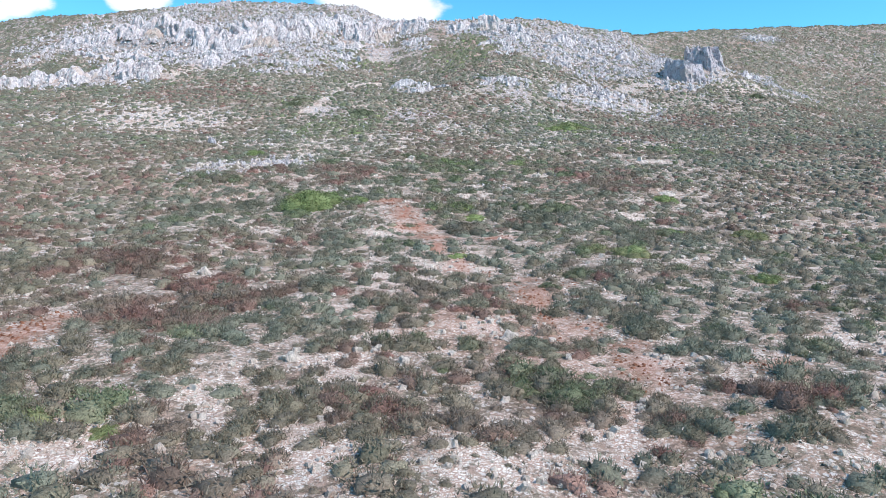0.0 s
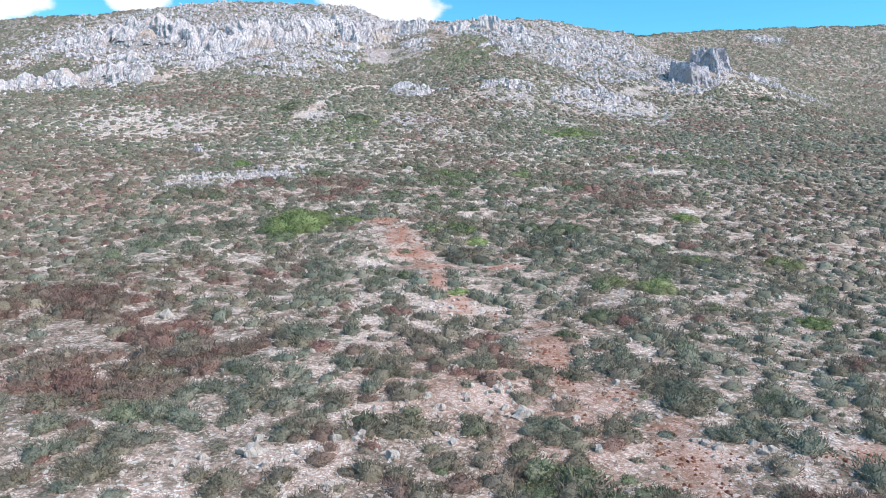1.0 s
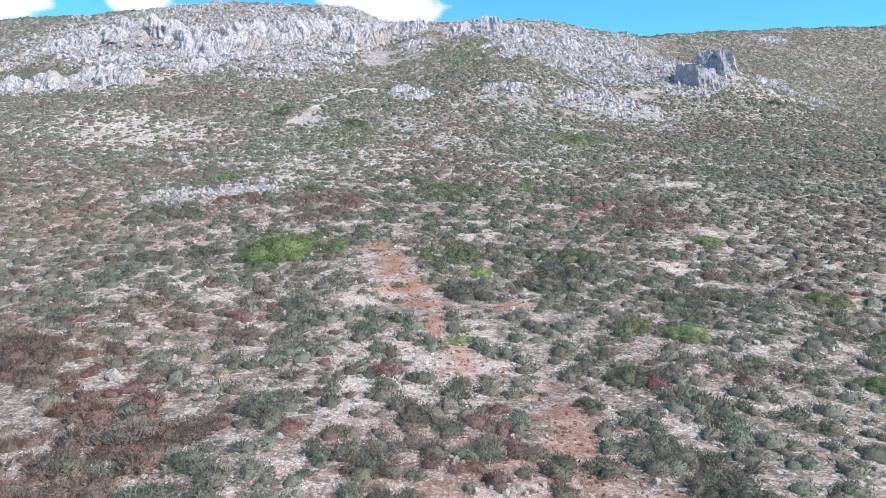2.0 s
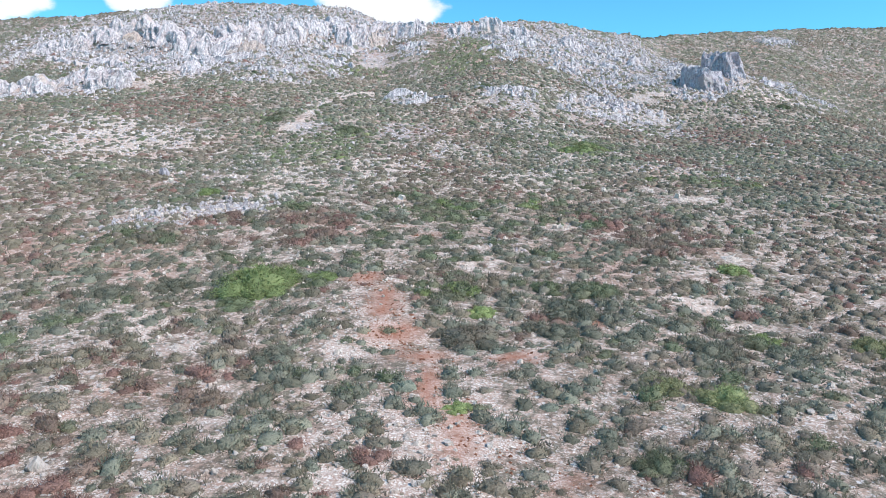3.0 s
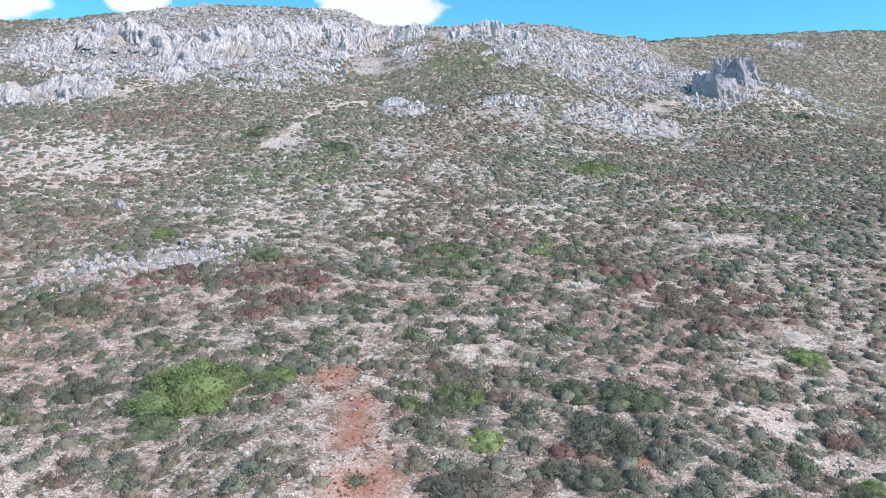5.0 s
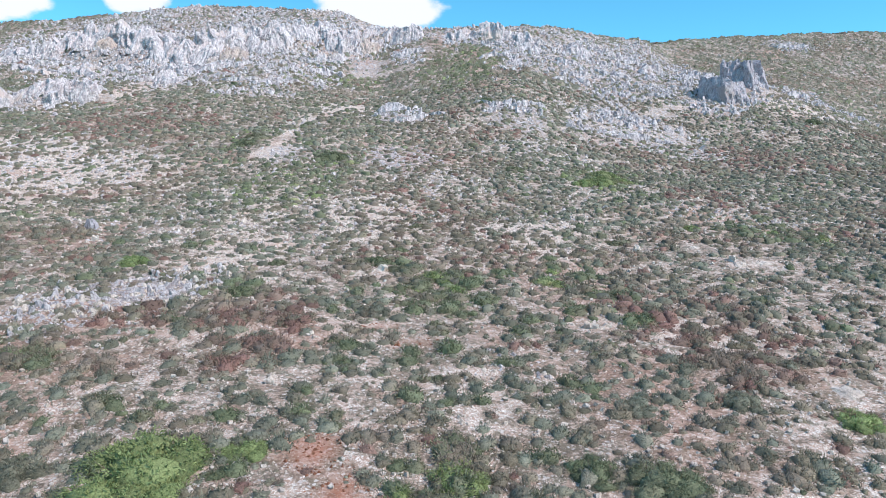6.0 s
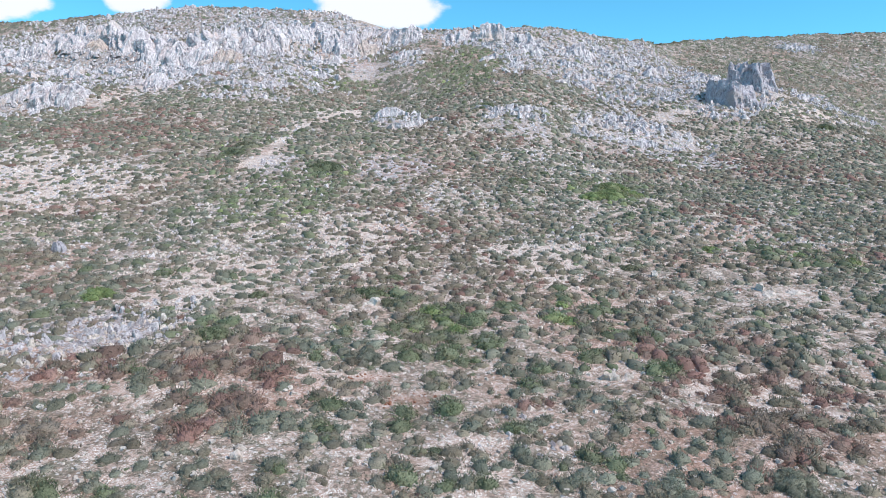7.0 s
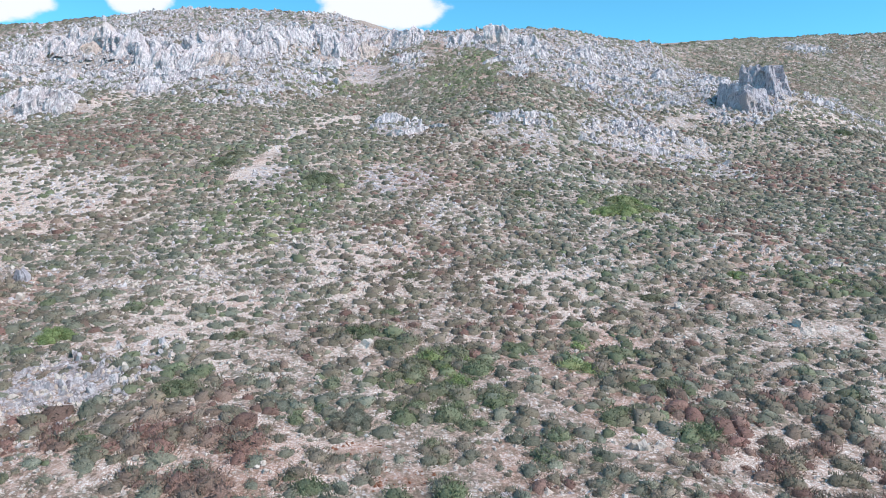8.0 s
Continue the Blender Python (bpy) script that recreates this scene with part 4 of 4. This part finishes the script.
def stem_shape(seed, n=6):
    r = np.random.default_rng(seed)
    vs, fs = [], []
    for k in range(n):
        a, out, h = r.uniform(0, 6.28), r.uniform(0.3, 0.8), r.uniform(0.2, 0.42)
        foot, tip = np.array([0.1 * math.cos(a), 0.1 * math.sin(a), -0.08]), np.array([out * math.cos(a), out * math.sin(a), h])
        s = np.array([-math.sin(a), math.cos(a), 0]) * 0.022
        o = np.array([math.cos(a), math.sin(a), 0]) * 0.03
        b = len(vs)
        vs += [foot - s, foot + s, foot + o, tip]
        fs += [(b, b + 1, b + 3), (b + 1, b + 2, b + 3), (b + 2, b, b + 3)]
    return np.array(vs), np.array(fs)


# length and half width of a leaf spray, looseness for each kind
HABIT = {"grey": (0.26, 0.060, 0.6), "green": (0.20, 0.080, 0.8), "dark": (0.21, 0.075, 0.7), "brown": (0.28, 0.055, 0.7), "dry": (0.28, 0.058, 0.7)}
KINDS = list(HABIT)
FULL, CLOSE, NEAR, MID, FAR, UPPER = {}, {}, {}, {}, {}, {}
for n, (kind, (ln, wd, loose)) in enumerate(HABIT.items()):
    FULL[kind] = [shrub_shape(1000 + 50 * n + k, 310, ln * 0.72, wd * 0.34, 8, 2, loose, 0.78, 0.42) for k in range(8)]
    CLOSE[kind] = [shrub_shape(1010 + 50 * n + k, 96, ln * 0.84, wd * 0.52, 6, 2, loose, 0.78, 0.42) for k in range(8)]
    NEAR[kind] = [shrub_shape(1020 + 50 * n + k, 40, ln * 0.88, wd * 0.76, 6, 2, loose, 0.85, 0.46) for k in range(8)]
    MID[kind] = [shrub_shape(1030 + 50 * n + k, 12, ln * 1.05, wd * 1.2, 5, 2, loose, 0.92, 0.48) for k in range(8)]
    FAR[kind] = [shrub_shape(1040 + 50 * n + k, 4, ln * 1.3, wd * 1.9, 4, 2, loose, 1.0, 0.48) for k in range(8)]
    UPPER[kind] = [shrub_shape(1045 + 50 * n + k, 3, ln * 1.3, wd * 2.2, 6, 1, loose, 1.12, 0.52) for k in range(8)]
MOUNDS = [mound_shape(60 + n, 7, 760, 0.12, 0.024) for n in range(6)]
BUSH = {k: [mesh_of("foliage", v, f, LEAF[k], True) for v, f in MOUNDS] for k in ("green", "dark", "grey")}
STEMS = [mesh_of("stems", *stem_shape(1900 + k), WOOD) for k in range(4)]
FOLIAGE = {k: [mesh_of("foliage", v, f, LEAF[k], True) for v, f in FULL[k]] for k in KINDS}
WORDS = {
    "grey": ("cushion_shrub", "low grey-green cushion shrub on stony soil", "grey-green cushion shrubs"),
    "green": ("green_bush", "fresh green leafy bush among low shrubs", "fresh green bushes"),
    "dark": ("dark_bush", "dark green dense bush among low shrubs", "dark green bushes"),
    "brown": ("heath_shrub", "withered reddish-brown heath shrub on stony soil", "reddish-brown heath shrubs"),
    "dry": ("dry_shrub", "half-dry olive-brown twiggy shrub on stony soil", "dry olive shrubs"),
}


def shrub_thing(kind, x, y, r, tall, shapes=FOLIAGE):
    name, label, group = WORDS[kind]
    top = new(name)
    gx, gy = lean(x, y)
    top.matrix_basis = pose(x, y, float(ground(x, y)) - 0.02, math.degrees(math.atan(gy)), -math.degrees(math.atan(gx)), 0) @ pose(0, 0, 0, 0, 0, rng.uniform(0, 360)) @ Matrix.Diagonal((r, r, r * tall, 1))
    tagged(top, ("wide " if r > 0.5 else "") + label, "shrub", group)
    part("foliage", shapes[kind][int(rng.integers(6))], top)
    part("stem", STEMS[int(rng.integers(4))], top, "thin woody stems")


count = {k: 0 for k in KINDS}
for kind, spots in (("green", BIG_GREEN), ("dark", DARK_GREEN), ("grey", BROAD_GREY)):
    for x, y, r in spots:
        shrub_thing(kind, x, y, r * 1.08, rng.uniform(0.68, 0.88), BUSH)
        count[kind] += 1


def kind_at(x, y):
    """Which shrub grows at each place (index into KINDS)."""
    n = len(x)
    green = oval_field(x, y, GREEN, 0.45, 1.5, 81)
    brown = oval_field(x, y, BROWN, 0.45, 1.5, 82)
    mood = fbm(x / 5.5, y / 5.5, 83, 3) + rng.normal(0, 0.06, n) - 0.12 * ramp(y, 45, 70) - 0.18 * ramp(oval_field(x, y, GREY_GREEN, 0.5, 3.0, 89), -0.2, 0.3)
    pick = rng.random(n)
    k = np.where(mood > 0.57, np.where(pick < 0.22, 3, 4), np.where(mood < 0.42, np.where(pick < 0.10, 2, np.where(pick < 0.85, 0, 4)), np.where(pick < 0.62, 0, np.where(pick < 0.95, 4, 3))))
    k = np.where((brown > 0.0) & (pick < np.where(y < 50, 0.6, 0.42)), 3, k)
    k = np.where((green > 0.05) & (pick < 0.72), np.where(pick < 0.03, 1, np.where(pick < 0.46, 2, np.where(y < 50, 4, 0))), k)
    return k


def cover_at(x, y):
    bare = ramp(oval_field(x, y, BARE + BARE_LEFT, 0.5, 1.2, 84), -0.05, 0.5)
    bare = np.maximum(0.6 * bare, ramp(oval_field(x, y, BARE_FAR, 0.5, 3.0, 85), -0.1, 0.4))
    red = ramp(oval_field(x, y, RED_SOIL, 0.7, 0.55, 41), -0.38, 0.0)
    rocky = ramp(rocky_field(x, y), -0.1, 0.4)
    thick = ramp(oval_field(x, y, GREEN + BROWN, 0.4, 1.5, 86), -0.1, 0.3)
    c = 0.70 + 0.40 * ramp(fbm(x / 1.5, y / 1.5, 87, 4), 0.36, 0.58)
    red = np.maximum(red, ramp(scree_field(x, y), -0.1, 0.3))
    c = np.maximum(c, thick) * (1 - 0.34 * ramp(oval_field(x, y, STONY, 0.5, 2.0, 91), -0.2, 0.35)) * (1 - 0.46 * bare) * (1 - 0.62 * rocky) * (1 - 0.93 * red) * (1 - 0.45 * ramp(spot(x, y, -9.8, 37.2, 3.2, 1.7, 32), 0.0, 0.4))
    return c


def off_boulders(x, y, size):
    """False where a shrub would hide a loose boulder."""
    free = np.ones(len(x), bool)
    for cx, cy, r in STONES:
        free &= np.hypot(x - cx, y - cy + 0.3 * r) > 1.6 * r + 0.9 * size
    return free


def seen_strip(x, y):
    return np.abs(x) < 0.66 * y + 3.0


def nearest(x, y):
    """How near the path comes to a place while the place is in view."""
    return np.maximum(np.maximum(11.0, np.abs(x) / 0.6), y - 20)


def shrub_mesh(name, kind, shapes, x, y, size, tall):
    m = len(x)
    v, f, own = joined(shapes[kind], rng.integers(0, len(shapes[kind]), m), np.stack([x, y, ground(x, y) - 0.02], -1), size, rng.uniform(0, 6.28, m), tall, lean(x, y))
    return mesh_of(name, v, f, LEAF[kind], True, rng.random(m)[own])


# each row: how near the path comes, how many to try on each square metre, shapes, size range
ROWS_OF_SHRUBS = [(0, 16.5, 12.5, CLOSE, 0.09, 0.45), (16.5, 30, 12.5, NEAR, 0.10, 0.42), (30, 48, 11.5, MID, 0.13, 0.43), (48, 78, 8.0, FAR, 0.16, 0.48), (78, 190, 5.2, UPPER, 0.22, 0.60)]
for d0, d1, dense, shapes, small, large in ROWS_OF_SHRUBS:
    half, y1 = min(0.6 * d1, 0.66 * 186 + 3), min(d1 + 20, 186)
    x, y = scatter(int(dense * 2 * half * (y1 - 6.5)), -half, half, 6.5, y1)
    d = nearest(x, y)
    keep = (d >= d0) & (d < d1) & seen_strip(x, y) & (y < np.interp(x / y, SKY_U, SKY_R) + 5)
    x, y = x[keep], y[keep]
    keep = (rng.random(len(x)) < cover_at(x, y)) & (np.hypot(*lean(x, y)) < np.where(y > 118, 0.85, 0.54))
    x, y = x[keep], y[keep]
    k = kind_at(x, y)
    size = small + (large - small) * rng.random(len(x)) ** 1.7
    size = size * np.where((k == 1) | (k == 2), 1.2, 1.0) * (1 + 0.25 * ramp(oval_field(x, y, GREEN + BROWN, 0.4, 1.5, 86), -0.1, 0.3) * (y < 50))
    keep = off_boulders(x, y, size)
    x, y, k, size = x[keep], y[keep], k[keep], size[keep]
    tall = rng.uniform(0.75, 1.25, len(x)) * (1 - 0.15 * ramp(y, 95, 130))
    single = np.zeros(len(x), bool)
    if d1 < 31:
        # the nearest, larger ones stand as single things
        for i in np.argsort(0.5 * np.abs(x) + y - 14 * size):
            kind = KINDS[k[i]]
            if y[i] > 9 and size[i] > 0.2 and count[kind] < (200 if d1 < 20 else 290):
                count[kind] += 1
                single[i] = True
                shrub_thing(kind, float(x[i]), float(y[i]), float(size[i]), float(tall[i]))
    for n, kind in enumerate(KINDS):
        s = (k == n) & ~single
        if s.any():
            name, label, group = WORDS[kind]
            tagged(new(name + "s" if name[-1] != "h" else name + "es", shrub_mesh(name, kind, shapes, x[s], y[s], size[s], tall[s])), "many a " + label, "shrubs", kind="stuff")

# dry tufts between the shrubs
def tuft_shape(seed, n=7):
    r = np.random.default_rng(seed)
    a, e = r.uniform(0, 6.28, n), r.uniform(0.5, 1.4, n)
    root = np.stack([r.uniform(-0.3, 0.3, n), r.uniform(-0.3, 0.3, n), np.full(n, -0.05)], -1)
    tip = root + np.stack([np.cos(e) * np.cos(a), np.cos(e) * np.sin(a), np.sin(e)], -1) * r.uniform(0.6, 1.2, (n, 1))
    side = np.stack([-np.sin(a), np.cos(a), np.zeros(n)], -1) * 0.045
    return np.stack([root - side, root + side, tip], 1).reshape(-1, 3), np.arange(3 * n).reshape(-1, 3)


x, y = scatter(26000, -32, 32, 6.5, 50)
keep = seen_strip(x, y) & (oval_field(x, y, RED_SOIL, 0.7, 0.55, 41) < 0.0)
x, y = x[keep], y[keep]
tufts = [tuft_shape(2500 + k) for k in range(6)]
which = rng.random(len(x))
for name, label, mat, lo, hi in (("dry_tufts", "thin dry tufts of grass and twigs on stony soil", "dry", 0.0, 0.45), ("grey_tufts", "small grey-green herb tufts on stony soil", "grey", 0.45, 0.8), ("brown_tufts", "small withered brown tufts on stony soil", "brown", 0.8, 1.0)):
    k = (which >= lo) & (which < hi)
    m = int(k.sum())
    v, f, *rest = joined(tufts, rng.integers(0, 6, m), np.stack([x[k], y[k], ground(x[k], y[k])], -1), rng.uniform(0.06, 0.14, m), rng.uniform(0, 6.28, m), rng.uniform(0.4, 0.8, m))
    tagged(new(name, mesh_of(name, v, f, LEAF[mat])), label, "dry grass", kind="stuff")

# the slope goes on beside and behind the view
x, y = scatter(30000, -46, 46, -14, 62)
keep = (~seen_strip(x, y) | (y < 6.5)) & (rng.random(len(x)) < cover_at(x, y))
x, y = x[keep], y[keep]
which = np.where(rng.random(len(x)) < 0.5, 0, np.where(rng.random(len(x)) < 0.65, 1, 2))
for n, kind in enumerate(("grey", "dry", "brown")):
    k = which == n
    m = int(k.sum())
    name, label, group = WORDS[kind]
    tagged(new(name + "s", shrub_mesh(name, kind, FAR, x[k], y[k], rng.uniform(0.2, 0.5, m), rng.uniform(0.8, 1.2, m))), "many a " + label, "shrubs", kind="stuff")
